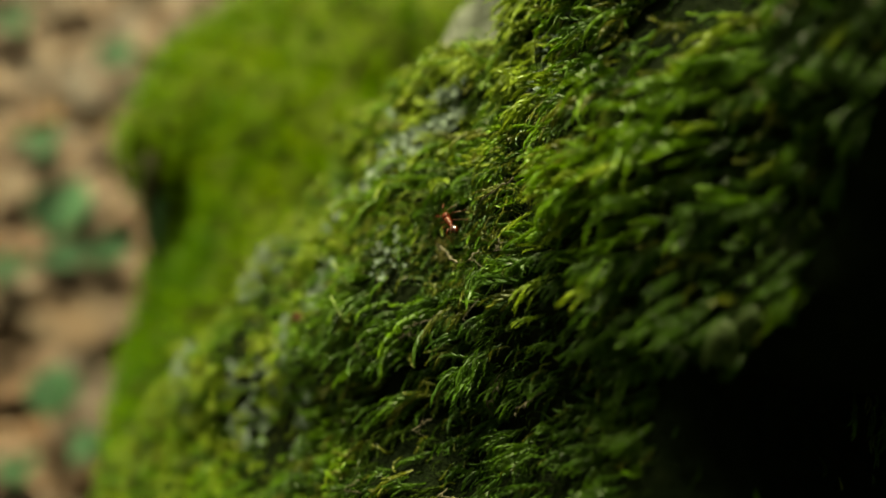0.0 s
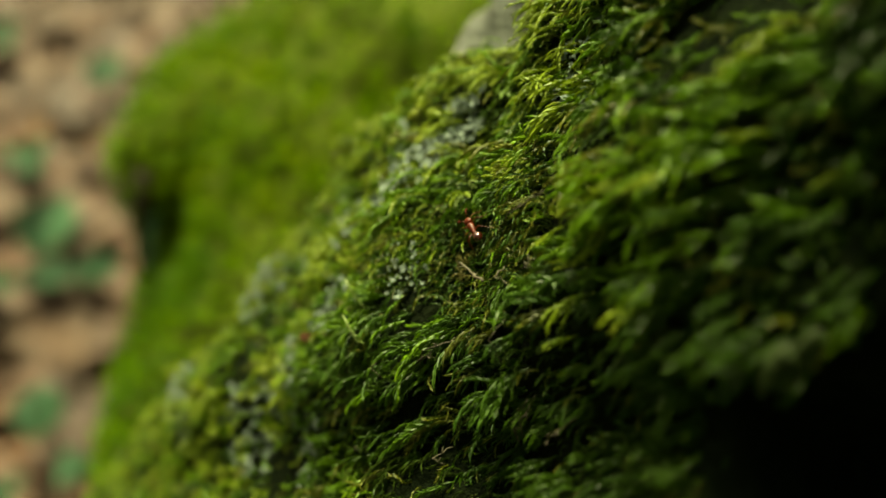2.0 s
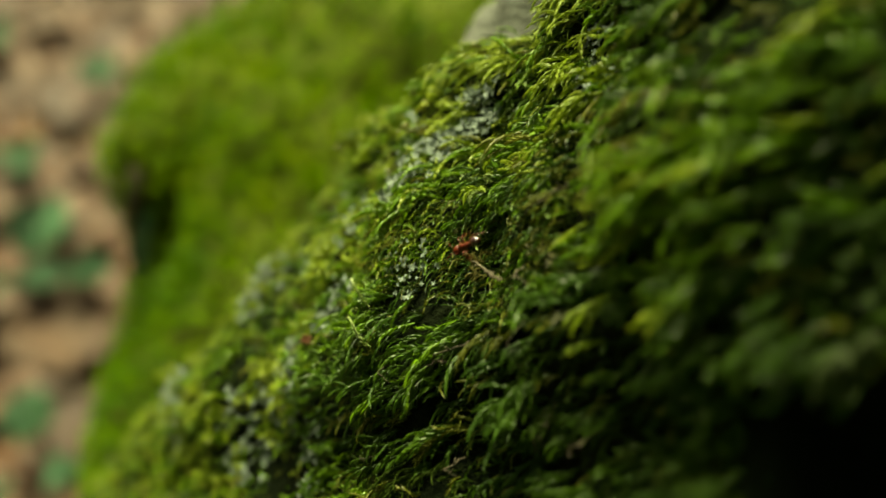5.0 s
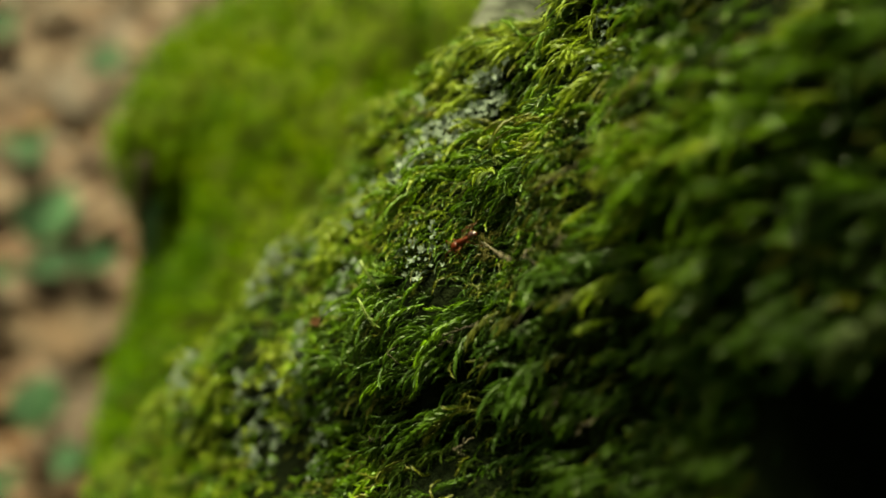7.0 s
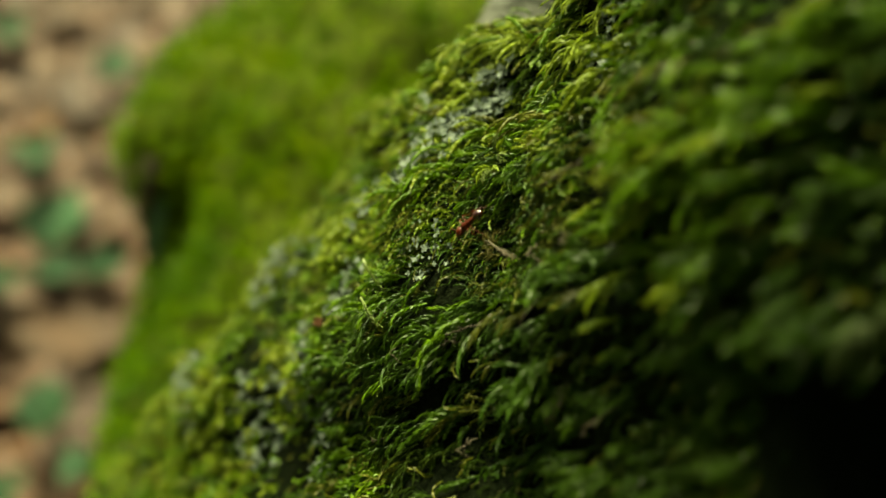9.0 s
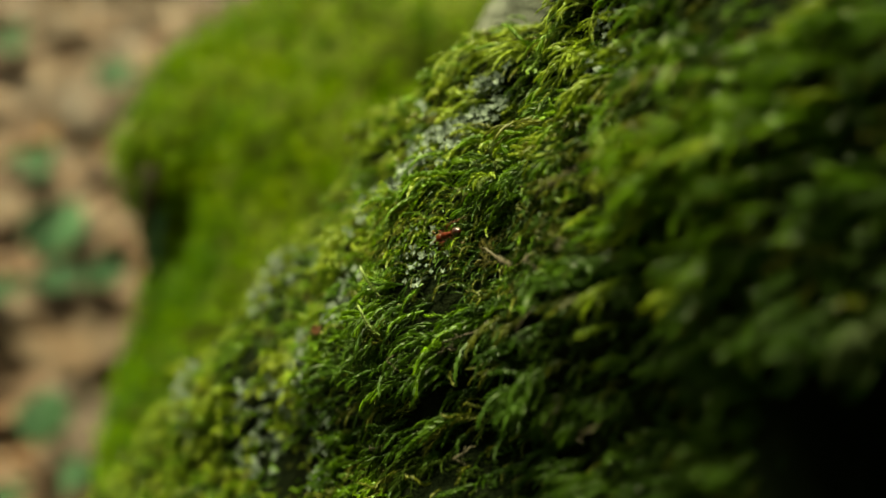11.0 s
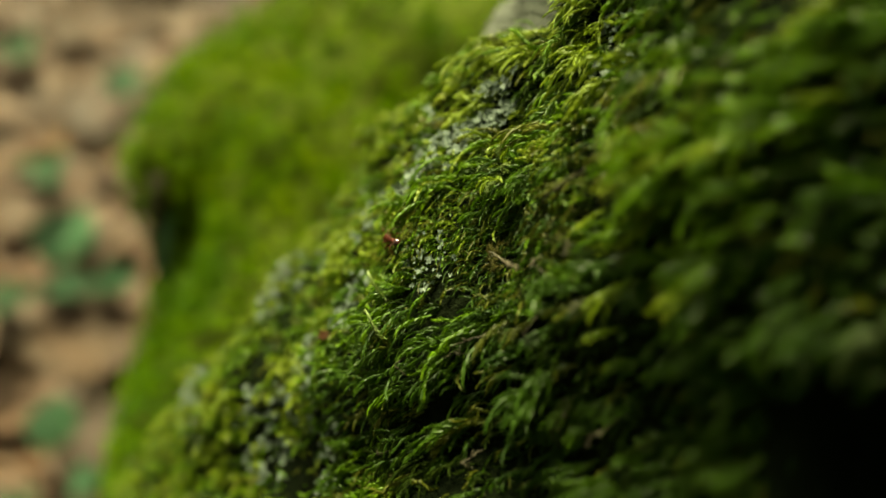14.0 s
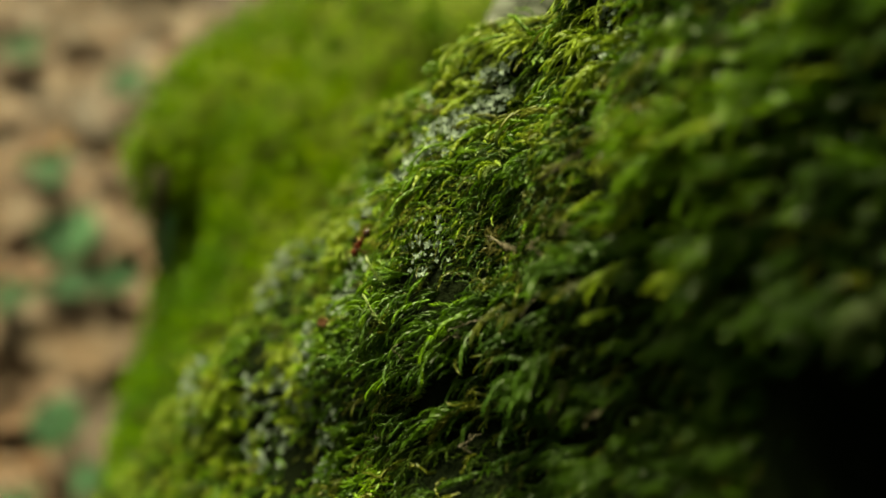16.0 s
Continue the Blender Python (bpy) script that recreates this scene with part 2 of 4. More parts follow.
def lump_point(d):
    """Where the way d from the middle leaves the shoulders, with low bumps."""
    out = []
    for c, r in LUMPS:
        o, v = (LUMP_O - np.array(c)) / np.array(r), d / np.array(r)
        A, B, C = (v * v).sum(-1), (v * o).sum(-1), (o * o).sum() - 1
        out.append((-B + np.sqrt(B * B - A * C)) / A)
    k = 0.03
    far = k * np.logaddexp(out[0] / k, out[1] / k) - 0.007
    p = LUMP_O + d * far[..., None]
    for x, y, z, deep, wide in PITS:
        far = far - deep * np.exp(-((p - np.array([x, y, z])) ** 2).sum(-1) / wide ** 2)
    far = far + 0.0055 * np.sin(55 * p[..., 0] + 30 * p[..., 1]) * np.sin(48 * p[..., 1] - 35 * p[..., 2]) + 0.0025 * np.sin(120 * p[..., 0] - 90 * p[..., 2]) * np.sin(110 * p[..., 1] + 1) + 0.0016 * np.sin(330 * p[..., 0] + 190 * p[..., 2]) * np.sin(290 * p[..., 1] - 160 * p[..., 2])
    return LUMP_O + d * far[..., None]


def sphere_way(u, w):
    return np.stack([np.sin(w) * np.cos(u), np.sin(w) * np.sin(u), np.cos(w)], -1)


def lump_normal(u, w):
    e = 1e-3
    p0, pu, pw = lump_point(sphere_way(u, w)), lump_point(sphere_way(u + e, w)), lump_point(sphere_way(u, w + e))
    return p0, unit(np.cross(pw - p0, pu - p0))


W_, U_ = np.meshgrid(np.linspace(0.01, np.pi - 0.01, 90), np.linspace(0, 2 * np.pi, 140, endpoint=False), indexing="ij")
v = lump_point(sphere_way(U_, W_))
v[..., 2] -= np.clip(0.25 - v[..., 2], 0, 1) * 1.6
ob = new("root", mesh_from("root", v.reshape(-1, 3), grid_quads(90, 140, True), [M_MAT], smooth=True))
ob.parent = tree

# trunk; its unseen upper part is made to lean over and block sky light
Z_, U_ = np.meshgrid(np.concatenate([np.linspace(-0.05, 1.5, 100), np.linspace(1.6, 6.0, 20)]), np.linspace(0, 2 * np.pi, 120, endpoint=False), indexing="ij")
rad = 0.20 - 0.075 * np.clip((Z_ - 1.5) / 4.5, 0, 1) - 0.12 * (Z_ > 5.99) + 0.05 * np.exp(-Z_ / 0.25) + 0.006 * np.sin(7 * U_ + 2 * Z_) + 0.004 * np.sin(19 * U_ - 5 * Z_) + 0.003 * np.sin(31 * U_ + 23 * Z_)
lean = np.clip(Z_ - 0.42, 0, 0.9) + 0.25 * np.clip(Z_ - 1.32, 0, 9)
v = np.stack([0.243 + 0.02 * Z_ + rad * np.cos(U_), 0.235 - 0.42 * lean + rad * np.sin(U_), Z_], -1)
trunk = new("trunk", mesh_from("trunk", v.reshape(-1, 3), grid_quads(120, 120, True), [M_ROT], smooth=True))
trunk.parent = tree

# a bare grey limb of bark that runs up between the root and the shoulders
KNEE = np.array([(0.010, 0.150, 0.400), (0.0075, 0.1525, 0.440), (0.0086, 0.1563, 0.4555), (0.0187, 0.1648, 0.4643), (0.0247, 0.1698, 0.4696), (0.0335, 0.1779, 0.4779), (0.070, 0.205, 0.500), (0.14, 0.235, 0.525)])
KNEE_AXIS = unit(KNEE[6] - KNEE[2])
K_, U_ = np.meshgrid(np.linspace(0, 7, 120), np.linspace(0, 2 * np.pi, 70, endpoint=False), indexing="ij")
mid = np.stack([np.interp(K_, np.arange(8), KNEE[:, i]) for i in range(3)], -1)
ku = unit(np.cross(KNEE_AXIS, np.array([0, 0, 1.0])))
kw = np.cross(ku, KNEE_AXIS)
rad = 0.0135 + 0.004 * np.clip(K_ - 5, 0, 9) + 0.0009 * np.sin(3 * U_ + 2 * K_) + 0.0006 * np.sin(7 * U_ - 5 * K_) + 0.0004 * np.sin(17 * U_ + 23 * K_)
v = mid + rad[..., None] * (np.cos(U_)[..., None] * ku + np.sin(U_)[..., None] * kw)
ob = new("root", mesh_from("root", v.reshape(-1, 3), grid_quads(120, 70, True), [M_BARK], smooth=True))
ob.parent = tree

# ---- ground ----
def floor_height(x, y):
    return 0.012 * np.sin(9 * x + 3) * np.sin(11 * y) + 0.006 * np.sin(31 * x + 17 * y) - 0.01


r_ = np.concatenate([np.linspace(0, 1.6, 60), np.geomspace(1.8, 400, 30)])
R_, U_ = np.meshgrid(r_, np.linspace(0, 2 * np.pi, 120, endpoint=False), indexing="ij")
gx, gy = R_ * np.cos(U_), R_ * np.sin(U_)
gz = floor_height(gx, gy)
ground = new("ground", mesh_from("ground", np.stack([gx, gy, gz], -1).reshape(-1, 3), grid_quads(90, 120, True), [M_GROUND], smooth=True))
tagged(ground, "brown forest floor of humus and crumbled leaves", "ground", kind="structure")


# ---- moss ----
def shoot(rng, length, leaves, leaf_len, leaf_wid, arch, spread, stem_rad, hook=0.35, fine=True, sway=0.16):
    """A moss shoot along +z with +y outward: an arched stem and narrow pointed leaves that hook to one side. Points, faces and which faces are young."""
    V, Q, F = [], [], []
    side, curl = rng.uniform(-sway, sway), rng.uniform(-0.3, 0.3) * sway
    lean = unit(np.array([rng.choice([-1, 1]) * rng.uniform(0.5, 1), -0.7, 0.3]))

    def stem(t):
        return np.array([length * (side * t * t + curl * np.sin(5.5 * t)), arch * length * np.sin(2.7 * t) * 0.5, length * t * (1 - 0.12 * t)])

    seg = 5 if fine else 3
    for i in range(seg + 1):
        c, r = stem(i / seg), stem_rad * (1.1 - 0.8 * i / seg)
        for j in range(3):
            V.append(c + r * np.array([np.cos(2.094 * j), np.sin(2.094 * j), 0]))
    for i in range(seg):
        for j in range(3):
            Q.append((3 * i + j, 3 * i + (j + 1) % 3, 3 * i + 3 + (j + 1) % 3, 3 * i + 3 + j))
            F.append(0)
    for i in range(leaves):
        t = 0.05 + 0.95 * (i + rng.uniform(0, 0.6)) / leaves
        c, tan = stem(t), unit(stem(min(t + 0.03, 1.03)) - stem(t - 0.03))
        ang = i * 2.4 + rng.uniform(-0.3, 0.3)
        out = np.array([np.cos(ang), 0.7 * np.sin(ang) + 0.2, 0.0])
        open_ = spread * (1.15 - 0.75 * t) * rng.uniform(0.7, 1.25)
        d = unit(tan * np.cos(open_) + out * np.sin(open_))
        s = unit(np.cross(d, out + 1e-3))
        up = np.cross(s, d)
        ll, lw = leaf_len * rng.uniform(0.7, 1.15) * (1.1 - 0.4 * t), leaf_wid * rng.uniform(0.8, 1.2)
        bend = lean * ll * hook * rng.uniform(0.6, 1.3)
        k = len(V)
        if fine:
            mid = c + d * ll * 0.45 + bend * 0.15
            tip = c + d * ll * 0.95 + bend
            V += [c - s * lw * 0.2, c + s * lw * 0.2, mid + s * lw * 0.5 + up * lw * 0.22, mid - s * lw * 0.5 + up * lw * 0.22, tip + s * lw * 0.06, tip - s * lw * 0.06]
            Q += [(k, k + 1, k + 2, k + 3), (k + 3, k + 2, k + 4, k + 5)]
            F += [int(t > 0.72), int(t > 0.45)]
        else:
            V += [c, c + d * ll * 0.42 + s * lw * 0.5, c + d * ll * 0.95 + bend, c + d * ll * 0.42 - s * lw * 0.5]
            Q.append((k, k + 1, k + 2, k + 3))
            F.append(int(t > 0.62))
    return np.array(V), np.array(Q), np.array(F)


def tuft(rng, n, base, fan=1.0):
    """Several shoots from one foot, the first the longest, the others branching off it to both sides."""
    V, Q, F, k = [], [], [], 0
    for i in range(n):
        v, q, f = shoot(rng, **base)
        a, b = (0, 0) if i == 0 else ((-1) ** i * rng.uniform(0.2, 0.6) * fan, rng.uniform(-0.4, 0.25) * fan)
        m = np.array(Euler((b, a, rng.uniform(-0.6, 0.6))).to_matrix())
        v = (v * (1 if i == 0 else rng.uniform(0.5, 0.8))) @ m.T + (np.array([0, 0, base["length"] * rng.uniform(0.05, 0.45)]) if i else 0)
        V.append(v)
        Q.append(q + k)
        F.append(f)
        k += len(v)
    return np.concatenate(V), np.concatenate(Q), np.concatenate(F)


def scatter(name, templates, place, grow, normal, size, choice, mats, mat_of, label):
    """Many shoots in one mesh: template choice[i] stands at place[i], grows along grow[i]. The second half of mats is for young leaves."""
    V, Q, I, k = [], [], [], 0
    g = unit(grow)
    x = unit(np.cross(normal, g))
    y = np.cross(g, x)
    R = np.stack([x, y, g], -1) * size[:, None, None]
    for c, (tv, tq, tf) in enumerate(templates):
        pick = np.nonzero(choice == c)[0]
        if not len(pick):
            continue
        v = np.einsum("mij,vj->mvi", R[pick], tv) + place[pick][:, None]
        q = tq[None] + (np.arange(len(pick)) * len(tv))[:, None, None] + k
        V.append(v.reshape(-1, 3))
        Q.append(q.reshape(-1, 4))
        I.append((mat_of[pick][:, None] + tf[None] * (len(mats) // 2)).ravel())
        k += len(pick) * len(tv)
    ob = new(name, mesh_from(name, np.concatenate(V), np.concatenate(Q), mats, np.concatenate(I)))
    return tagged(ob, label, "moss", kind="stuff")


# lichen patches on the root's face: down, across, radius, how full
PATCHES = [(-0.0150, 0.0196, 0.0034, 0.9), (-0.0105, 0.0176, 0.0046, 1.0), (-0.0058, 0.0158, 0.0050, 1.0), (-0.0012, 0.0150, 0.0040, 0.8), (0.0002, 0.0245, 0.0048, 0.5), (0.0288, 0.0360, 0.0080, 0.45),
           (0.0137, 0.0219, 0.0040, 0.5), (0.0381, 0.0081, 0.0070, 0.6), (0.0005, -0.0007, 0.0030, 0.30), (0.0000, -0.0053, 0.0026, 0.25),
           (0.0205, 0.0086, 0.0045, 0.5), (0.0517, 0.0078, 0.0070, 0.5), (0.0374, -0.0065, 0.0050, 0.5), (-0.0365, 0.0015, 0.0060, 0.5),
           (0.0766, 0.0283, 0.0080, 0.5), (0.0455, 0.0361, 0.0060, 0.6)]


def lichen_cover(a, b):
    m = np.zeros_like(a)
    for pa, pb, r, full in PATCHES:
        d = np.hypot(a - pa, b - pb) / r
        m = np.maximum(m, full * np.clip(1.25 - d, 0, 1))
    return m


rng = np.random.default_rng(4)


# where the ant walks: seconds, down the face, across it, heading in degrees (0: down the face, 90: away across it)
ANT = [(0, -0.0159, -0.0125, 75), (1, -0.0168, -0.0123, 73), (2, -0.0163, -0.0112, 77), (3, -0.0154, -0.0102, 63),
       (3.5, -0.0142, -0.0109, 39), (4, -0.0139, -0.0105, 39), (6.5, -0.0081, -0.0107, 2), (7, -0.0090, -0.0106, 22),
       (7.5, -0.0092, -0.0101, 26), (8, -0.0107, -0.0095, 56), (8.5, -0.0100, -0.0091, 40), (9, -0.0099, -0.0088, 10),
       (11.5, -0.0054, -0.0054, 41), (12, -0.0037, -0.0040, 46), (12.5, -0.0017, -0.0018, 38), (13, 0.0009, 0.0009, 48),
       (13.5, 0.0025, 0.0030, 51), (14, 0.0049, 0.0053, 58), (14.5, 0.0057, 0.0068, 57), (15, 0.0071, 0.0063, 49),
       (15.5, 0.0095, 0.0071, 27), (16, 0.0123, 0.0088, -4)]


def from_trail(a, b):
    """Metres from the ant's trail."""
    way = np.array([[np.interp(t, [r[0] for r in ANT], [r[k] for r in ANT]) for k in (1, 2)] for t in np.linspace(0, 16, 40)])
    return np.min([np.hypot(a - ra + s * 0.0045, b - rb + s * 0.0070) + 0.0016 * s for ra, rb in way for s in (0.0, 0.3, 0.6, 0.9)] +
                  [np.hypot(a - ra + u, b - rb) + 0.0003 for ra, rb in way for u in (0.003, 0.006)], axis=0)


# sample the section evenly along its outline
tt = np.linspace(radians(4), radians(190), 4000)
pp, _, _ = root_point(np.zeros_like(tt), tt)
run = np.concatenate([[0], np.cumsum(np.linalg.norm(np.diff(pp, axis=0), axis=1))])


def face_samples(count, a0, a1):
    a = rng.uniform(a0, a1, count)
    th = np.interp(rng.uniform(0, run[-1], count), run, tt)
    return (a, *root_point(a, th))


# cushions: each has its own way, lift and tint, with gaps between neighbours
CUSHION = np.stack([rng.uniform(-0.09, 0.155, 1700), rng.uniform(-0.062, 0.060, 1700)], -1)
CUSHION_TURN = rng.normal(0, 0.15, 1700)
CUSHION_RISE = rng.uniform(0, 1, 1700)
CUSHION_TINT = np.clip(rng.normal(0, 0.30, 1700), -0.5, 0.40)


def cushion(a, b):
    """The nearest cushion, the way from its middle, and 0 to 1 from its middle to the gap beside it."""
    who, gap, away = np.zeros(len(a), int), np.zeros(len(a)), np.zeros((len(a), 2))
    for i in range(0, len(a), 2000):
        q = np.stack([a[i:i + 2000], b[i:i + 2000]], -1)
        d = np.linalg.norm((q[:, None] - CUSHION[None]) * np.array([0.58, 1.40]), axis=-1)
        k = np.argsort(d, axis=1)[:, :2]
        d1, d2 = np.take_along_axis(d, k, 1).T
        who[i:i + 2000], gap[i:i + 2000] = k[:, 0], d1 / np.maximum(d2, 1e-6)
        away[i:i + 2000] = (q - CUSHION[k[:, 0]]) / 0.003
    return who, away, gap


def moss_layer(count, a0, a1, templates, where, lift, along, scale, mats, hue_of, label, sweep=-0.05, under=False, stray=0.25, cushioned=0.0):
    a, p, nor, b = face_samples(count, a0, a1)
    edge = brow(a)
    trail = np.clip((from_trail(a, b) - 0.0013) / 0.0024, 0, 1)
    if under:
        trail = np.maximum(trail, 0.7)
    keep = (rng.uniform(0, 1, count) > (0.3 if under else 0.95) * np.clip(1.1 * lichen_cover(a, b) ** 2, 0, 1)) & (b > edge + rng.normal(0, 0.0016, count))
    keep &= rng.uniform(0, 1, count) < where(a, b) * (1.0 if under else 0.45 + 0.55 * trail)
    a, b, p, nor, trail = a[keep], b[keep], p[keep], nor[keep], trail[keep]
    who, away, gap = cushion(a, b)
    stay = rng.uniform(0, 1, len(a)) > cushioned * np.clip((gap - 0.45) / 0.4, 0, 1)
    a, b, p, nor, trail, who, away, gap = (x[stay] for x in (a, b, p, nor, trail, who, away, gap))
    m = len(a)
    flow = 0.14 * np.sin(70 * a + 2) * np.sin(60 * b) + rng.normal(sweep, stray, m)
    grow = ROOT_D * along + nor * (lift[0] + (lift[1] - lift[0]) * rng.uniform(0, 1, m))[:, None] + ROOT_H * flow[:, None] + rng.normal(0, 0.12, (m, 3))
    away = np.clip(away, -1, 1) * cushioned
    grow = grow + ROOT_H * (CUSHION_TURN[who] * cushioned + 0.35 * away[:, 1])[:, None] + ROOT_D * (0.25 * away[:, :1]) + nor * (cushioned * 0.5 * (CUSHION_RISE[who] - 0.4))[:, None]
    size = scale * rng.uniform(0.65, 1.15, m) * (0.55 + 0.45 * trail) * (1 + cushioned * 0.5 * (CUSHION_RISE[who] - 0.5))
    size = size * (1 - 0.20 * np.clip((-0.026 - b) / 0.010, 0, 1))
    p = p + nor * (cushioned * trail * 0.0030 * CUSHION_RISE[who] * np.clip(1 - gap, 0, 1))[:, None]
    return scatter("moss_carpet", templates, p - nor * 0.0006, grow, nor, size, rng.integers(0, len(templates), m), mats, hue_of(a, b, m, CUSHION_TINT[who] * (cushioned > 0)), label)


def patchy(a, b, fa, fb, ph):
    return 0.5 + 0.5 * np.sin(fa * a + ph) * np.sin(fb * b + 1.7 * ph)


def long_zone(a, b):
    """1 where the long hanging moss grows, below 0.1 on the far, short-grown flank."""
    bound = np.minimum(0.007 - 0.85 * b, 0.021)
    return np.clip(0.5 + (bound - a) / 0.011, 0.05, 1)


def short_zone(a, b):
    return np.clip(1.15 - long_zone(a, b), 0.1, 1)


def shaded_hue_long(a, b, m, tint):
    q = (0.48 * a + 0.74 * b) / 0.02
    # shade painted in: darker tones low and near, lighter ones up the root
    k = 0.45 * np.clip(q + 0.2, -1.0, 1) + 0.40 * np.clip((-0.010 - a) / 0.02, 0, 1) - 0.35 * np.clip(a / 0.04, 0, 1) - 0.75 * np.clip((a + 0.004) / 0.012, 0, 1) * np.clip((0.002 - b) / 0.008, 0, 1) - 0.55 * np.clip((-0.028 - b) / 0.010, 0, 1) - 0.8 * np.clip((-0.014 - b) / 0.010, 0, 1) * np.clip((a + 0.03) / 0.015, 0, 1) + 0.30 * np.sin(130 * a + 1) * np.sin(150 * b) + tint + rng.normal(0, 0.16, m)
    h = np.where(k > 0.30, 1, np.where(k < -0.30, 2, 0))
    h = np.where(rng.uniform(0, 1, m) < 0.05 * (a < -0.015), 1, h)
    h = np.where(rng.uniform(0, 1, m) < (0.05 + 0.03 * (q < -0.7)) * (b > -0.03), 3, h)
    # shade at the bottom of the near side, put in as dark and olive tones
    dim = 0.8 * np.clip((a - 0.003) / 0.010, 0, 1) * np.clip((-0.011 - b) / 0.008, 0, 1)
    return np.where(rng.uniform(0, 1, m) < dim, rng.choice([2, 3, 4, 4], m), h)


def hue_short(a, b, m, tint):
    # light painted in: brighter tones towards the crest, deep ones on the near side
    k = 0.5 * np.sin(120 * a + 2) * np.sin(140 * b + 1) + 0.9 * np.clip((b + 0.4 * np.clip(a - 0.015, 0, 1) - 0.002) / 0.016, -0.6, 1.1) + tint + rng.normal(0, 0.2, m)
    h = np.where(k > 0.75, 1, np.where(k < -0.20, 2, 0))
    return np.where(rng.uniform(0, 1, m) < 0.10, 3, h)


def sharp_band(a, b):
    """1 about the depth at which the lens is focused, falling off to both sides."""
    return np.exp(-((0.48 * a + 0.74 * b + 0.001) / 0.028) ** 2)


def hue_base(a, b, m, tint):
    # lit tones in the short-grown zone, mostly painted gap shade elsewhere
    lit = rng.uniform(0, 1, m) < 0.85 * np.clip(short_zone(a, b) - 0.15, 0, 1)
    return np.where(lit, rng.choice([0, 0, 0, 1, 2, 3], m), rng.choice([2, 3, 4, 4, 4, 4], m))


LONG = [tuft(rng, 4, dict(length=0.0070, leaves=50, leaf_len=0.00140, leaf_wid=0.00018, arch=0.36, spread=0.52, stem_rad=0.00011, hook=0.40), 0.8) for _ in range(16)]
SOFT = [tuft(rng, 4, dict(length=0.0062, leaves=34, leaf_len=0.00145, leaf_wid=0.00024, arch=0.34, spread=0.48, stem_rad=0.00012, hook=0.30, fine=False, sway=0.12), 0.55) for _ in range(16)]
SHORT = [tuft(rng, 3, dict(length=0.0036, leaves=20, leaf_len=0.00130, leaf_wid=0.00028, arch=0.40, spread=0.70, stem_rad=0.00014, hook=0.45, sway=0.3)) for _ in range(12)]
SPIKY = [tuft(rng, 3, dict(length=0.0040, leaves=20, leaf_len=0.00230, leaf_wid=0.00018, arch=0.3, spread=0.62, stem_rad=0.00012, hook=0.5)) for _ in range(8)]
CRUMB = [tuft(rng, 1, dict(length=0.0038, leaves=17, leaf_len=0.00095, leaf_wid=0.00021, arch=0.6, spread=0.42, stem_rad=0.00013, hook=0.6, fine=False, sway=0.4)) for _ in range(10)]
LOW = [tuft(rng, 3, dict(length=0.0036, leaves=15, leaf_len=0.00140, leaf_wid=0.00042, arch=0.40, spread=0.70, stem_rad=0.00014, hook=0.35, fine=False, sway=0.3)) for _ in range(12)]
A0, A1 = -0.085, 0.150
moss_layer(11800, A0, A1, LONG, lambda a, b: long_zone(a, b) * sharp_band(a, b), (0.0, 0.60), 0.90, 1.0, M_MOSS, shaded_hue_long, "long feathery green moss shoots hanging down the root", -0.12, False, 0.20, 0.72)
moss_layer(14000, A0, A1, SOFT, lambda a, b: long_zone(a, b) * (1 - sharp_band(a, b)), (0.0, 0.80), 0.90, 1.08, M_MOSS, shaded_hue_long, "long loose moss shoots hanging towards the hollow", -0.08, False, 0.14, 0.80)
moss_layer(7000, A0, A1, SHORT, lambda a, b: short_zone(a, b) * sharp_band(a, b), (0.35, 1.2), 0.60, 1.0, M_MOSS, hue_short, "short tufted green moss between lichen on the root", -0.1, False, 0.3, 0.4)
moss_layer(9800, A0, A1, LOW, lambda a, b: short_zone(a, b) * (1 - 0.8 * sharp_band(a, b)), (0.35, 1.2), 0.60, 1.0, M_MOSS, hue_short, "short loose green moss over the far flank of the root", -0.1, False, 0.3, 0.4)
moss_layer(4600, A0, A1, SPIKY, lambda a, b: 0.75 * sharp_band(a, b - 0.004) * patchy(a, b, 160, 190, 0.7), (0.2, 1.0), 0.75, 1.0, M_MOSS, hue_short, "tufts of spiky narrow-leaved moss on the root", -0.15, False, 0.3, 0.6)
moss_layer(11000, A0, A1, CRUMB, lambda a, b: np.ones_like(a), (0.2, 1.3), 0.6, 1.05, M_MOSS, hue_base, "low moss undergrowth close to the bark, gap shade in its dark colour", -0.05, True)

# near side of the groove takes darker tones, the gap shade among them
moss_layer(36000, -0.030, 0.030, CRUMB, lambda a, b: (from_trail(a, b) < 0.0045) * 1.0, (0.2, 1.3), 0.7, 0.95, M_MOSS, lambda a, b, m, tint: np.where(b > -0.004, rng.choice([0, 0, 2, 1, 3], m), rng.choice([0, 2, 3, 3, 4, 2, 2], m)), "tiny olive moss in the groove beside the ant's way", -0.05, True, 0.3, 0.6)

FAR = [tuft(rng, 1, dict(length=0.0075, leaves=7, leaf_len=0.0021, leaf_wid=0.0010, arch=0.25, spread=0.9, stem_rad=0.0002, fine=False)) for _ in range(5)]
count = 12500
u, w = rng.uniform(0, 2 * np.pi, count), np.arccos(rng.uniform(-0.45, 1, count))
p, nor = lump_normal(u, w)
nor = np.where(((p - LUMP_O) * nor).sum(-1, keepdims=True) < 0, -nor, nor)
down = np.array([0, 0, -1.0]) + nor * nor[:, 2:3]
grow = down * 0.55 + nor * rng.uniform(0.4, 1.0, count)[:, None] + rng.normal(0, 0.25, (count, 3))
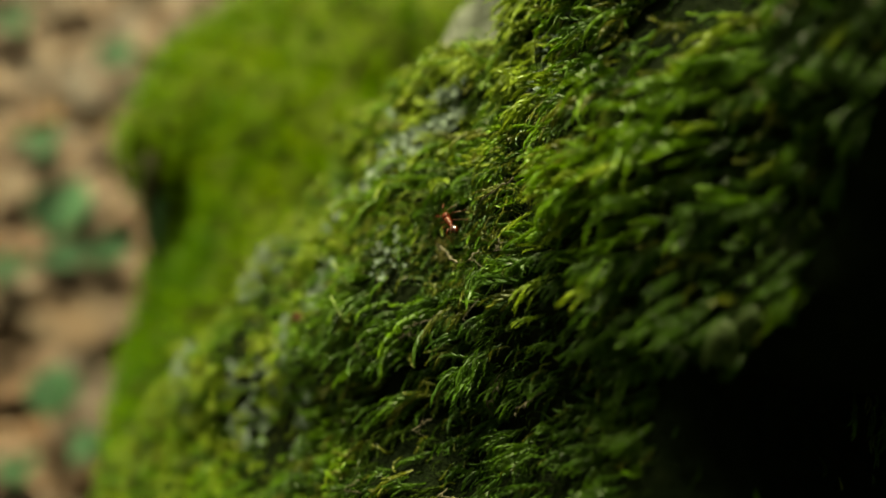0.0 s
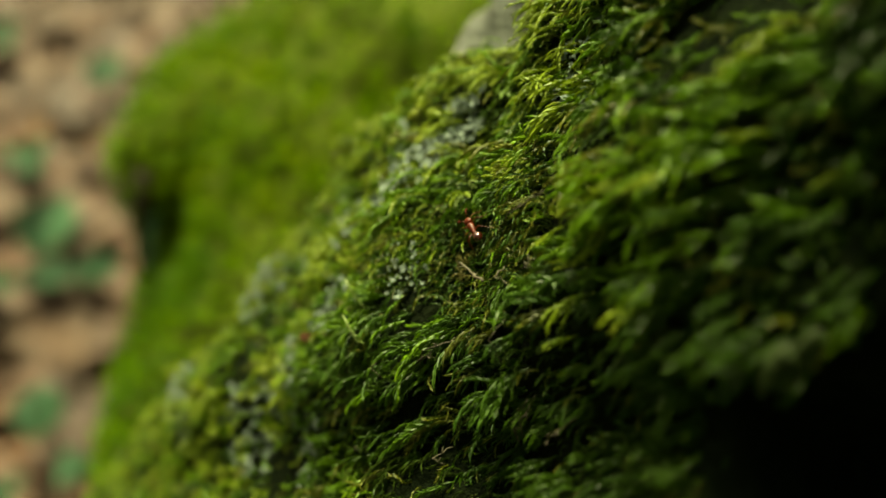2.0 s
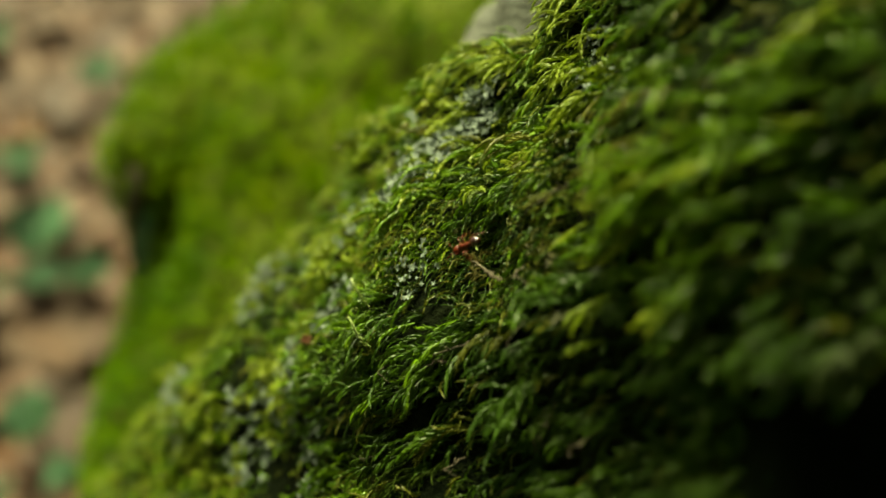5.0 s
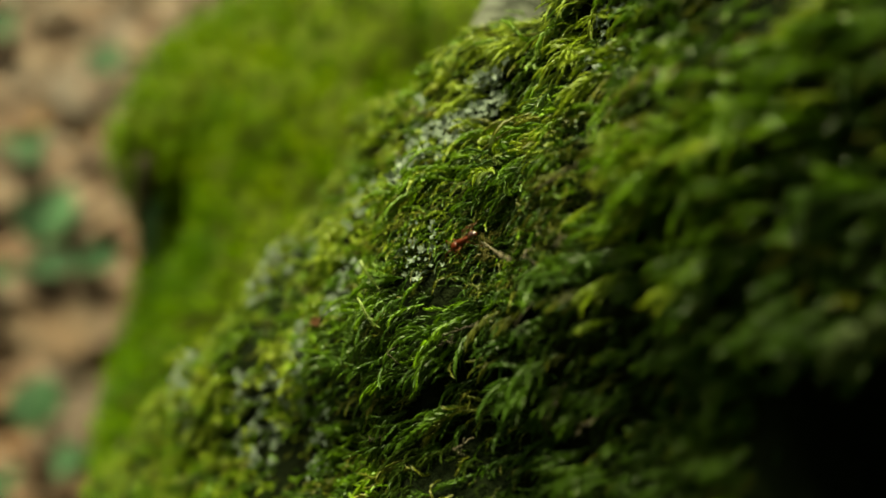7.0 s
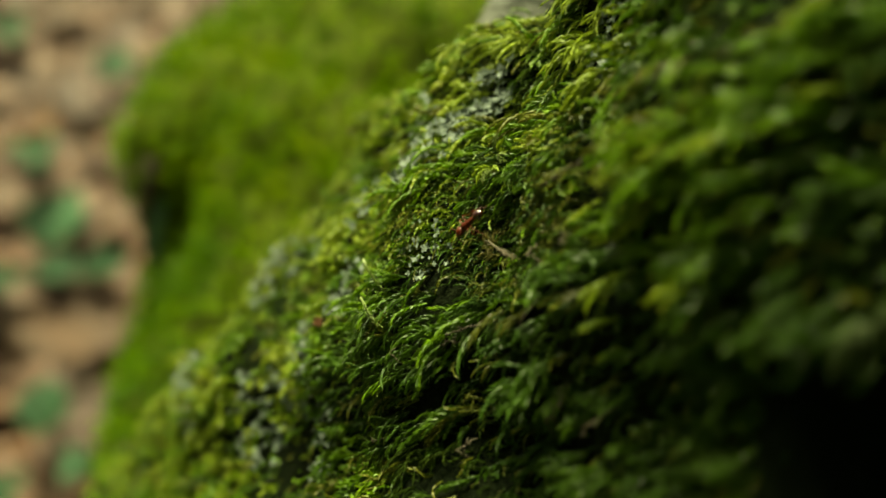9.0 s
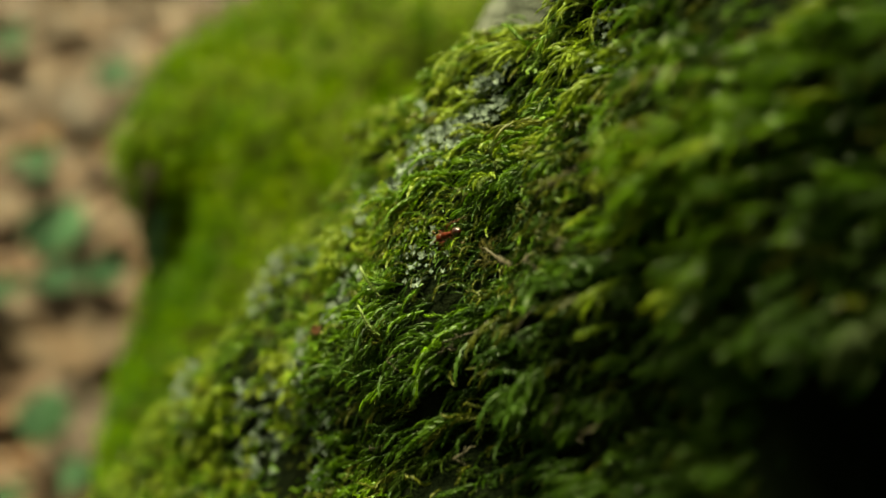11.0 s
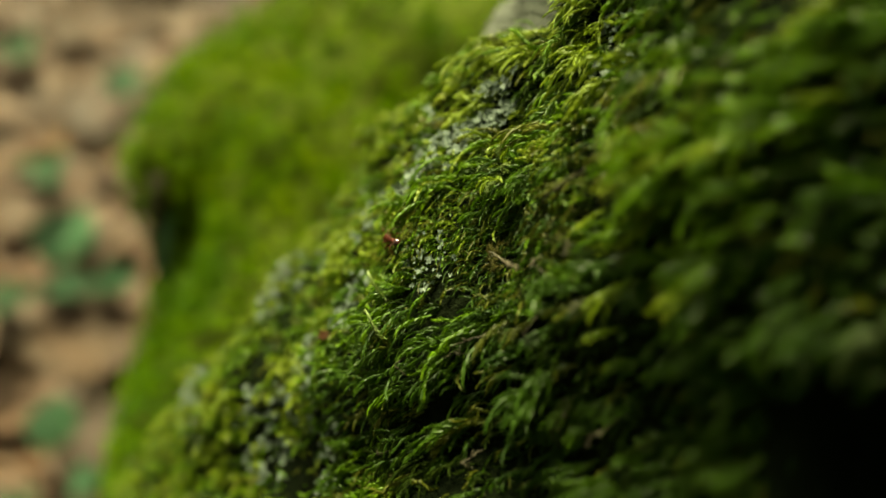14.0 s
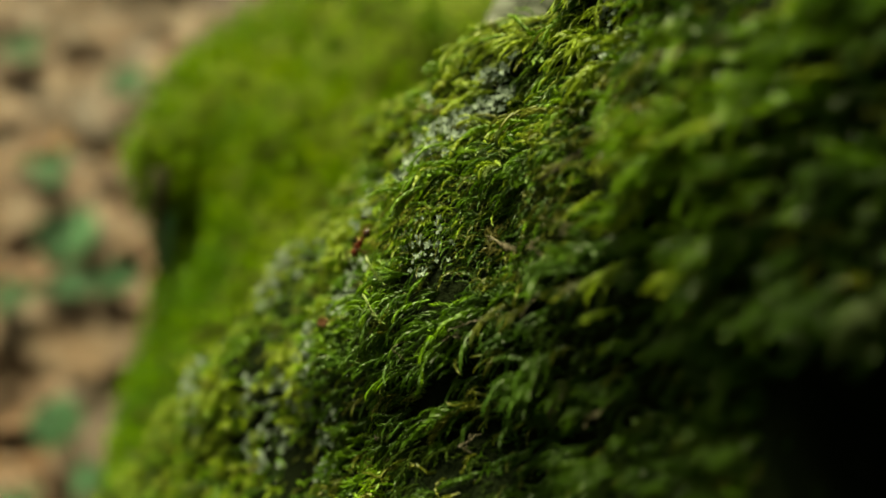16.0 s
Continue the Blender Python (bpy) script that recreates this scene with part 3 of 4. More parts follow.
# height term paints top light: lighter tones high up, deep ones lower
hue = 0.5 * np.clip((p[:, 2] - 0.372) / 0.02, -1, 1) + 0.6 * np.sin(60 * p[:, 0]) * np.sin(50 * p[:, 1]) + 0.8 * np.sin(170 * p[:, 0] + 60 * p[:, 2]) * np.sin(140 * p[:, 1] - 80 * p[:, 2]) + rng.normal(0, 0.35, count)
scatter("moss_carpet", FAR, p, grow, nor, rng.uniform(0.6, 1.2, count), rng.integers(0, 5, count), M_FARMOSS * 2, np.where(hue > 0.5, 1, np.where(hue < -0.45, 2, 0)),
        "thick bright yellow-green moss over the foot of the tree")


def face_at(a, b, lift=0.0):
    """Place and outward normal on the root's face, a down it and b across it."""
    half = ROOT_C - float(brow(a)) + 0.007 if b < ROOT_C else ROOT_FAR
    for _ in range(3):
        q = np.clip((b - ROOT_C) / half, -0.995, 0.995)
        th = math.acos(math.copysign(abs(q) ** (2.0 if q > 0 else 1.6), q))
        p, nor, got = root_point(np.array([a]), np.array([th]))
        half *= (got[0] - ROOT_C) / (q * half) if abs(q) > 1e-6 else 1
    return p[0] + nor[0] * lift, nor[0]


def frame_on(p, nor, heading):
    """A pose at p with z along nor and x turned by heading radians from down the face towards across it."""
    x0 = unit(ROOT_D - nor * (ROOT_D @ nor))
    y0 = np.cross(nor, x0)
    if y0 @ ROOT_H < 0:
        y0 = -y0
    x = x0 * math.cos(heading) + y0 * math.sin(heading)
    y = np.cross(nor, x)
    m = Matrix((x, y, nor)).transposed().to_4x4()
    m.translation = Vector(p)
    return m


# ---- lichen: small lobed scales in patches on the root ----
def scale_mesh(seed):
    r = random.Random(seed)
    n = 19
    bm = bmesh.new()
    c = bm.verts.new((0, 0, 0.0))
    inner, outer, under = [], [], []
    ph = r.uniform(0, 6)
    for i in range(n):
        t = radians(-125) + radians(250) * i / (n - 1)
        lobe = 0.72 + 0.13 * math.cos(5.1 * t + ph) + 0.10 * math.cos(8.7 * t - 2 * ph) + r.uniform(-0.13, 0.13)
        inner.append(bm.verts.new((0.50 * lobe * math.cos(t), 0.45 * lobe * math.sin(t), 0.10 + r.uniform(-0.03, 0.03))))
        outer.append(bm.verts.new((lobe * math.cos(t), 0.85 * lobe * math.sin(t), 0.13 + 0.08 * r.uniform(0, 1) + 0.10 * math.cos(3.5 * t + ph))))
        under.append(bm.verts.new((0.94 * lobe * math.cos(t), 0.80 * lobe * math.sin(t), 0.05 + 0.15 * r.uniform(0, 1))))
    for i in range(n - 1):
        bm.faces.new((c, inner[i], inner[i + 1]))
        bm.faces.new((inner[i], outer[i], outer[i + 1], inner[i + 1]))
        bm.faces.new((outer[i], under[i], under[i + 1], outer[i + 1]))
    me = bpy.data.meshes.new("lobe")
    bm.to_mesh(me)
    bm.free()
    me.materials.append(M_LICHEN)
    return me


LOBES = [scale_mesh(k) for k in range(8)]
rl = random.Random(11)
for pa, pb, r, full in PATCHES:
    base, nor = face_at(pa, pb)
    patch = new("lichen_patch", None)
    patch.matrix_world = Matrix.Translation(Vector(base))
    tagged(patch, "pale grey-green scaly lichen patch on mossy bark", "lichen", "lichen patches on the root")
    for _ in range(int((2.1e6 if full > 0.75 else 3.0e6) * r * r * full) + 8):
        rr, t = r * math.sqrt(rl.random()) * 1.15, rl.uniform(0, 6.283)
        a_, b_ = pa + rr * math.cos(t), min(pb + rr * math.sin(t), 0.048)
        p_, n_ = face_at(a_, b_, 0.0012 + rl.uniform(-0.0004, 0.0012))
        tilt = unit(n_ + np.array([rl.gauss(0, 0.22), rl.gauss(-0.35, 0.22), 0.45 + rl.gauss(0, 0.2)]))
        ob = new("lobe", rl.choice(LOBES))
        ob.parent = patch
        m_ = frame_on(p_, tilt, rl.uniform(-3.1, 3.1)) @ Matrix.Scale(rl.choice([0.0006, 0.0008, 0.0011, 0.0014]) * rl.uniform(0.85, 1.15) * (0.7 if full < 0.35 else 0.82 if full < 0.75 else 1.0), 4)
        ob.matrix_basis = Matrix.Translation(-Vector(base)) @ m_


# ---- tubes ----
def tube(points, radii, sides=8, caps=True):
    bm = bmesh.new()
    rings = []
    pts = [Vector(p) for p in points]
    for i, (p, r) in enumerate(zip(pts, radii)):
        d = (pts[min(i + 1, len(pts) - 1)] - pts[max(i - 1, 0)]).normalized()
        u = d.orthogonal().normalized()
        if i:
            u = (last - d * last.dot(d)).normalized()
        last = u
        w = d.cross(u)
        rings.append([bm.verts.new(p + r * (u * math.cos(6.2832 * j / sides) + w * math.sin(6.2832 * j / sides))) for j in range(sides)])
    for r0, r1 in zip(rings, rings[1:]):
        for j in range(sides):
            bm.faces.new((r0[j], r0[(j + 1) % sides], r1[(j + 1) % sides], r1[j]))
    if caps:
        bm.faces.new(list(reversed(rings[0])))
        bm.faces.new(rings[-1])
    return bm


def body(profile, sides=16, flat=1.0):
    """A turned body along x from rows of x, radius and height of its middle."""
    bm = tube([(x, 0, z) for x, r, z in profile], [r for x, r, z in profile], sides)
    for v in bm.verts:
        v.co.z *= flat
    return bm


# dry twig lying in the moss
def twig(name, rows, radii, label):
    pts = [face_at(a_, b_, l_)[0] for a_, b_, l_ in rows]
    base = Vector(pts[0])
    holder = new(name, None)
    holder.location = base
    fine, rad = [], []
    for i in range(len(pts) - 1):
        for k in range(5):
            f = k / 5
            fine.append(Vector(pts[i]) * (1 - f) + Vector(pts[i + 1]) * f - base + Vector((rl.gauss(0, 1), rl.gauss(0, 1), rl.gauss(0, 1))) * 0.00012)
            rad.append((radii[i] * (1 - f) + radii[i + 1] * f) * rl.uniform(0.85, 1.2))
    part("stem", tube(fine, rad, 7), M_STALK, holder)
    for f_ in fine[3::4]:
        e = f_ + Vector((rl.gauss(0, 1), rl.gauss(0, 1), rl.gauss(0.6, 1))).normalized() * 0.0009
        part("spur", tube([f_, (f_ + e) / 2, e], [0.00012, 0.0001, 0.00004], 5), M_STALK, holder)
    return tagged(holder, label, "twig")


twig("twig", [(-0.0078, -0.0075, 0.0026), (-0.0108, -0.0126, 0.0044), (-0.0136, -0.0167, 0.0062), (-0.0165, -0.0212, 0.0066)], [0.00010, 0.00013, 0.00018, 0.00014],
     "thin dry brown twig caught among the moss shoots")
twig("grass_stem", [(-0.0205, -0.0128, 0.0042), (-0.0256, -0.0155, 0.0050), (-0.0290, -0.0167, 0.0046)], [0.00009, 0.00011, 0.00008],
     "short dry straw stem lying over the moss")


def chip(a_, b_, size, heading, label):
    bm = bmesh.new()
    bmesh.ops.create_grid(bm, x_segments=6, y_segments=4, size=0.5)
    for v in bm.verts:
        v.co.x *= 1 + 0.15 * math.sin(9 * v.co.y)
        v.co.y *= 0.45 * (1 - 0.5 * abs(v.co.x))
        v.co.z = 0.06 * math.sin(7 * v.co.x) + 0.2 * v.co.y * v.co.y
    geo = bmesh.ops.extrude_face_region(bm, geom=bm.faces[:])
    for v in geo["geom"]:
        if isinstance(v, bmesh.types.BMVert):
            v.co.z -= 0.12
    bm.normal_update()
    for v in bm.verts:
        v.co *= size
    p_, n_ = face_at(a_, b_, 0.0028)
    ob = part("bark_chip", bm, M_LITTER[1], None, "", False)
    ob.matrix_world = frame_on(p_, n_, heading)
    return tagged(ob, label, "bark chip")


chip(0.0255, 0.0054, 0.0030, 0.9, "small tan bark chip lying in the moss")


# single shoots that stand out of the carpet: template, down, across, lift of the foot, growth along down / out / across, size, material
def lone_shoot(made, a_, b_, foot, along, outward, across, size, mat, name, label, group):
    p_, n_ = face_at(a_, b_, foot)
    g_ = unit(ROOT_D * along + n_ * outward + ROOT_H * across)
    x_ = unit(np.cross(n_, g_) + 1e-6)
    m_ = Matrix(np.stack([x_, np.cross(g_, x_), g_], -1).tolist()).to_4x4()
    m_.translation = Vector(p_)
    v, q, f = made
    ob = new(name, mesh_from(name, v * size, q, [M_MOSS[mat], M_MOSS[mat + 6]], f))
    ob.matrix_world = m_
    return tagged(ob, label, "moss", group)


rs = np.random.default_rng(21)
for a_, b_, al, ou, ac, sz in [(0.0068, -0.0050, -0.05, 0.40, 1.0, 0.75), (0.0082, -0.0108, -0.05, 0.55, 1.0, 0.75), (0.0085, -0.0075, 0.60, 0.9, 0.10, 0.80), (0.0000, 0.0085, 0.7, 0.8, -0.2, 0.9),
                               (-0.0030, 0.0060, 0.9, 0.7, -0.3, 0.9), (-0.0240, 0.0190, 0.5, 0.9, 0.6, 1.0), (-0.0210, 0.0215, 0.7, 0.7, 0.6, 1.0), (0.0250, -0.0010, 0.5, 1.0, 0.2, 0.8)]:
    made = shoot(rs, 0.0072, 52, 0.0013, 0.00026, 0.22, 0.5, 0.00012, 0.3)
    lone_shoot(made, a_, b_, 0.0012 if al > 0 else 0.0026, al, ou, ac, sz, 5 if ac > 0.9 else 0, "moss_shoot", "bright yellow-green moss shoot with pale pointed leaves", "bright single moss shoots")
for k in range(9):
    made = shoot(rs, 0.0036, 30, 0.0011, 0.00036, 0.55, 0.6, 0.00014, 0.9)
    t_ = k * 0.75
    lone_shoot(made, -0.0138 + 0.0010 * math.cos(t_), 0.0011 + 0.0013 * math.sin(t_), 0.0024, math.cos(t_), 0.8, math.sin(t_), 0.80, 5 if k % 2 else 1, "moss_shoot", "curled yellow-green moss tip in a small rosette", "curled moss tips")
for k in range(16):
    made = shoot(rs, 0.0058, 44, 0.0014, 0.00020, 0.30, 0.45, 0.00012, 0.4)
    lone_shoot(made, rs.uniform(0.001, 0.013), rs.uniform(-0.018, -0.006), 0.0014, rs.uniform(0.6, 1.0), rs.uniform(0.2, 0.8), rs.uniform(-0.9, -0.1), rs.uniform(0.8, 1.15), (0, 2)[k % 2],
               "moss_shoot", "spiky green moss shoot with long narrow leaves", "spiky moss shoots")

for k in range(9):
    made = shoot(rs, 0.0021, 20, 0.0009, 0.00016, 0.6, 0.7, 0.00010, 0.9, True, 0.4)
    ob = lone_shoot(made, -0.0085 + rs.uniform(-0.0016, 0.0018), -0.0089 + rs.uniform(-0.0016, 0.0016), 0.0016, rs.uniform(-0.6, 1.0), 1.0, rs.uniform(-0.8, 0.8), rs.uniform(0.7, 1.1), 3, "moss_shoot", "dry golden-brown curled moss shoot", "dry curled moss shoots")
    ob.data.materials[0] = ob.data.materials[1] = M_GOLD

# dead brown stems that trail through the lower moss
for k in range(14):
    a_, b_ = rs.uniform(-0.025, 0.025), rs.uniform(-0.042, -0.010)
    da, db = rs.uniform(-0.004, 0.007), rs.uniform(-0.006, 0.002)
    twig("dry_stem", [(a_, b_, 0.0020), (a_ + 0.4 * da + 0.001, b_ + 0.4 * db, 0.0042), (a_ + da, b_ + db, 0.0030)], [0.00008, 0.00007, 0.00004], "thin dead brown moss stem trailing through green moss")

# a drooping lichen tuft at the brow of the hollow
M_LICHEN2 = leafy("leafy_lichen", [(0.2, (0.024, 0.044, 0.009)), (0.5, (0.048, 0.078, 0.020)), (0.85, (0.090, 0.125, 0.045))], scale=200, rough=0.6, through_light=0.2)


def drooping_tuft(x, y, z, size, count, seed):
    r = random.Random(seed)
    holder = new("leafy_lichen", None)
    holder.location = (x, y, z)
    tagged(holder, "pale green leafy lichen drooping over a dark hollow", "lichen")
    for k in range(count):
        yaw, ln, wide = radians(-160 + 140 * k / max(count - 1, 1)) + r.uniform(-0.15, 0.15), size * r.uniform(0.5, 1.25), size * r.uniform(0.07, 0.13)
        bm = bmesh.new()
        rows = []
        for i in range(10):
            t = i / 9
            ang = 1.75 * t
            out, down = ln * 0.38 * math.sin(min(ang, 1.57)), ln * (1 - math.cos(ang)) * 1.0
            w = wide * (0.45 + 0.75 * math.sin(math.pi * min(0.12 + t * 0.88, 0.98)))
            rows.append([bm.verts.new((out * math.cos(yaw) - e * w * math.sin(yaw), out * math.sin(yaw) + e * w * math.cos(yaw), -down + 0.3 * w * e * e + 0.05 * w * math.sin(9 * t + 4 * e))) for e in (-1, -0.5, 0, 0.5, 1)])
        for r0, r1 in zip(rows, rows[1:]):
            for j in range(4):
                bm.faces.new((r0[j], r0[j + 1], r1[j + 1], r1[j]))
        bmesh.ops.solidify(bm, geom=bm.faces[:], thickness=0.0002)
        part("lobe", bm, M_LICHEN2, holder)
    return holder


drooping_tuft(0.0336, 0.0567, 0.5148, 0.0040, 15, 3)
drooping_tuft(0.0360, 0.0571, 0.5164, 0.0032, 11, 8)

# dark strip added as the shade of the slit in the cleft between the shoulders
bm = tube([(0, 0, 0), (0.001, 0.001, 0.02), (-0.001, 0.002, 0.04), (0.0, 0.004, 0.062)], [0.0035, 0.0045, 0.0042, 0.0025], 9)
for v in bm.verts:
    v.co.y *= 0.6
ob = part("cleft_shade_strip", bm, M_ROT, None)
ob.matrix_world = pose(-0.0985, 0.262, 0.290, -4, 4, 20)
tagged(ob, "dark brown strip added as the shaded slit in a mossy cleft", "bark")


# ---- the ground's litter ----
def leaf_blade(length, width, curl, cup, teeth, seed):
    """A leaf blade along x from its stalk, with curl along it and a raised midrib; thin but solid."""
    r = random.Random(seed)
    bm = bmesh.new()
    nu, nv = 13, 9
    ph = r.uniform(0, 6)
    rows = []
    for i in range(nu):
        t = i / (nu - 1)
        half = width * 0.5 * math.sin(math.pi * t ** 0.85) ** 0.8 * (1 + teeth * (1 if i % 2 else -1)) + 0.0006
        row = []
        for j in range(nv):
            s_ = -1 + 2 * j / (nv - 1)
            z = curl * length * (4 * t * (1 - t)) + cup * abs(s_) ** 1.6 * half * (1.2 if s_ > 0 else 0.8) + 0.012 * length * math.sin(9 * t + 3 * s_ + ph)
            z -= 0.02 * length * (1 - min(abs(s_) * 6, 1)) * 0.5
            row.append(bm.verts.new((length * t, s_ * half, z)))
        rows.append(row)
    for r0, r1 in zip(rows, rows[1:]):
        for j in range(nv - 1):
            bm.faces.new((r0[j], r0[j + 1], r1[j + 1], r1[j]))
    bmesh.ops.solidify(bm, geom=bm.faces[:], thickness=0.0004)
    return bm


def fallen_leaf(length, width, curl, cup, mat, seed, label):
    thing = new("fallen_leaf", None)
    part("blade", leaf_blade(length, width, curl, cup, 0.05, seed), mat, thing)
    part("stalk", tube([(0.004, 0, 0), (-0.010, 0.001, 0.002), (-0.022, 0.004, 0.001)], [0.0008, 0.0007, 0.0009], 6), M_STALK, thing)
    return tagged(thing, label, "leaf", "fallen leaves on the forest floor")


KINDS = [fallen_leaf(0.078, 0.046, 0.02, 0.07, M_LITTER[0], 1, "curled dry tan leaf lying on the forest floor"),
         fallen_leaf(0.062, 0.038, 0.025, -0.10, M_LITTER[1], 2, "flat dry brown leaf lying on the forest floor"),
         fallen_leaf(0.056, 0.036, 0.03, 0.10, M_LITTER[2], 3, "pale bleached dry leaf curled on the forest floor"),
         fallen_leaf(0.045, 0.028, -0.02, 0.08, M_LITTER[0], 4, "small dry tan leaf lying on the forest floor"),
         fallen_leaf(0.106, 0.074, 0.015, 0.05, M_LITTER[2], 5, "large pale dry leaf lying on the forest floor")]
# the ones that show best: kind, place, turn
SHOWN = [(4, -0.308, 0.500, 2), (2, -0.26, 0.568, 95), (0, -0.238, 0.384, 75), (2, -0.376, 0.866, 60), (0, -0.415, 0.767, 20), (0, -0.306, 0.725, 105), (1, -0.311, 0.424, 50), (3, -0.244, 0.449, 150)]
for k, x, y, turn in SHOWN:
    copy_thing(KINDS[k], pose(x, y, float(floor_height(x, y)) + 0.020, rl.uniform(-3, 3), rl.uniform(-3, 3), turn))
for i in range(280):
    x, y = rl.uniform(-0.56, -0.13), rl.uniform(0.22, 1.08)
    copy_thing(KINDS[i % 5], pose(x, y, float(floor_height(x, y)) + 0.003 + 0.006 * rl.random(), rl.uniform(-7, 7), rl.uniform(-7, 7), rl.uniform(0, 360)))
for k, ob in enumerate(KINDS):
    ob.matrix_basis = pose(-0.45 - 0.06 * k, 0.45 + 0.09 * k, 0.012, 6, -5, 70 * k)


# crumbled leaf bits that fill the floor between whole leaves
rc = np.random.default_rng(77)
cnt = 4800
cx, cy = rc.uniform(-0.62, -0.10, cnt), rc.uniform(0.18, 1.15, cnt)
far_r, far_t = 0.5 + 2.2 * rc.random(3600) ** 0.8, rc.uniform(-0.15, 3.4, 3600)
cx, cy = np.concatenate([cx, -0.1 + far_r * np.cos(far_t)]), np.concatenate([cy, 0.35 + far_r * np.sin(far_t)])
cnt = len(cx)
cz = floor_height(cx, cy) + rc.uniform(0.002, 0.010, cnt)
yaw, ln, wd = rc.uniform(0, 2 * np.pi, cnt), rc.uniform(0.006, 0.017, cnt), rc.uniform(0.003, 0.008, cnt)
ex = np.stack([np.cos(yaw), np.sin(yaw), rc.normal(0, 0.18, cnt)], -1) * ln[:, None]
ey = np.stack([-np.sin(yaw), np.cos(yaw), rc.normal(0, 0.18, cnt)], -1) * wd[:, None]
mid = np.stack([cx, cy, cz], -1)
bow = np.array([0, 0, 1]) * (ln * 0.2)[:, None]
v = np.stack([mid - ex, mid - 0.3 * ex - ey, mid + bow, mid - 0.3 * ex + ey, mid + ex * 0.6 - ey * 0.8, mid + ex * 0.9, mid + ex * 0.5 + ey * 0.9], 1)
q = np.array([(0, 1, 2, 3), (1, 4, 5, 2), (2, 5, 6, 3)])[None] + (np.arange(cnt) * 7)[:, None, None]
ob = new("leaf_litter", mesh_from("leaf_litter", v.reshape(-1, 3), q.reshape(-1, 4), M_LITTER, np.repeat(rc.choice([0, 1, 1, 1, 0, 2], cnt), 3)))
tagged(ob, "crumbled tan and brown leaf bits on the forest floor", "leaf litter", kind="stuff")


def seedling(size, leaves, height, label):
    thing = new("seedling", None)
    part("stem", tube([(0, 0, -0.05), (0.001, 0, height * 0.5), (0, 0.001, height)], [0.0012, 0.0010, 0.0008], 7), M_GREENLEAF, thing)
    for k in range(leaves):
        ob = part("leaf", leaf_blade(size, size * 0.82, 0.06, 0.18, 0.02, 20 + k), M_GREENLEAF, thing)
        ob.matrix_basis = pose(0, 0, height, 0, -8 + 6 * (k % 2), 360 / leaves * k)
    return tagged(thing, label, "seedling", "green seedlings among the litter")


PLANTS = [seedling(0.036, 2, 0.014, "green two-leaved seedling growing out of dry leaves"), seedling(0.026, 3, 0.011, "small dark green seedling with three leaves"),
          seedling(0.040, 1, 0.012, "single broad green leaf on a short stem")]
GREEN = [(2, -0.296, 0.556, 78, 1.2), (0, -0.261, 0.538, 8, 0.8), (1, -0.333, 0.671, 60, 0.85), (2, -0.291, 0.771, 95, 0.85), (2, -0.255, 0.394, 92, 0.85), (1, -0.268, 0.358, 40, 0.55), (1, -0.227, 0.376, 10, 0.5), (1, -0.319, 0.529, 20, 0.7), (1, -0.405, 0.846, 70, 0.9)]
for k, x, y, turn, grown in GREEN:
    copy_thing(PLANTS[k], pose(x, y, 0.008, 0, 0, turn) @ Matrix.Scale(1.2 * grown, 4))
for k, ob in enumerate(PLANTS):
    ob.matrix_basis = pose(-0.50, 0.70 + 0.12 * k, 0.004, 0, 0, 50 * k)

# bluish leaf standing in the cleft between the two shoulders
leaf = part("ground_leaf", leaf_blade(0.030, 0.012, 0.08, 0.2, 0.0, 41), M_GREENLEAF, None)
leaf.matrix_world = pose(-0.0905, 0.236, 0.332, 0, -75, 30)
tagged(leaf, "narrow blue-green leaf standing in a mossy cleft", "leaf")

# ---- unseen bank added behind the camera to keep light off the near side ----
U_, Z_ = np.meshgrid(np.linspace(radians(185), radians(352), 60), np.linspace(-0.05, 1.5, 30), indexing="ij")
rr = 0.55 + 0.02 * np.sin(9 * U_ + 4 * Z_) + 0.012 * np.sin(23 * U_ - 11 * Z_) + 0.12 * Z_
inner = np.stack([0.15 + rr * np.cos(U_), 0.16 + rr * np.sin(U_), Z_], -1)
back = rr + 0.35 + 0.9 * (1.5 - Z_)
outer = np.stack([0.15 + back * np.cos(U_), 0.16 + back * np.sin(U_), Z_], -1)
sheet = np.concatenate([inner, outer[:, ::-1]], 1)
bank = new("shade_bank", mesh_from("shade_bank", sheet.reshape(-1, 3), grid_quads(60, 60, True), [M_SOIL], smooth=True))
tagged(bank, "unseen dark green bank added to block light from the near side", "bank", kind="structure")


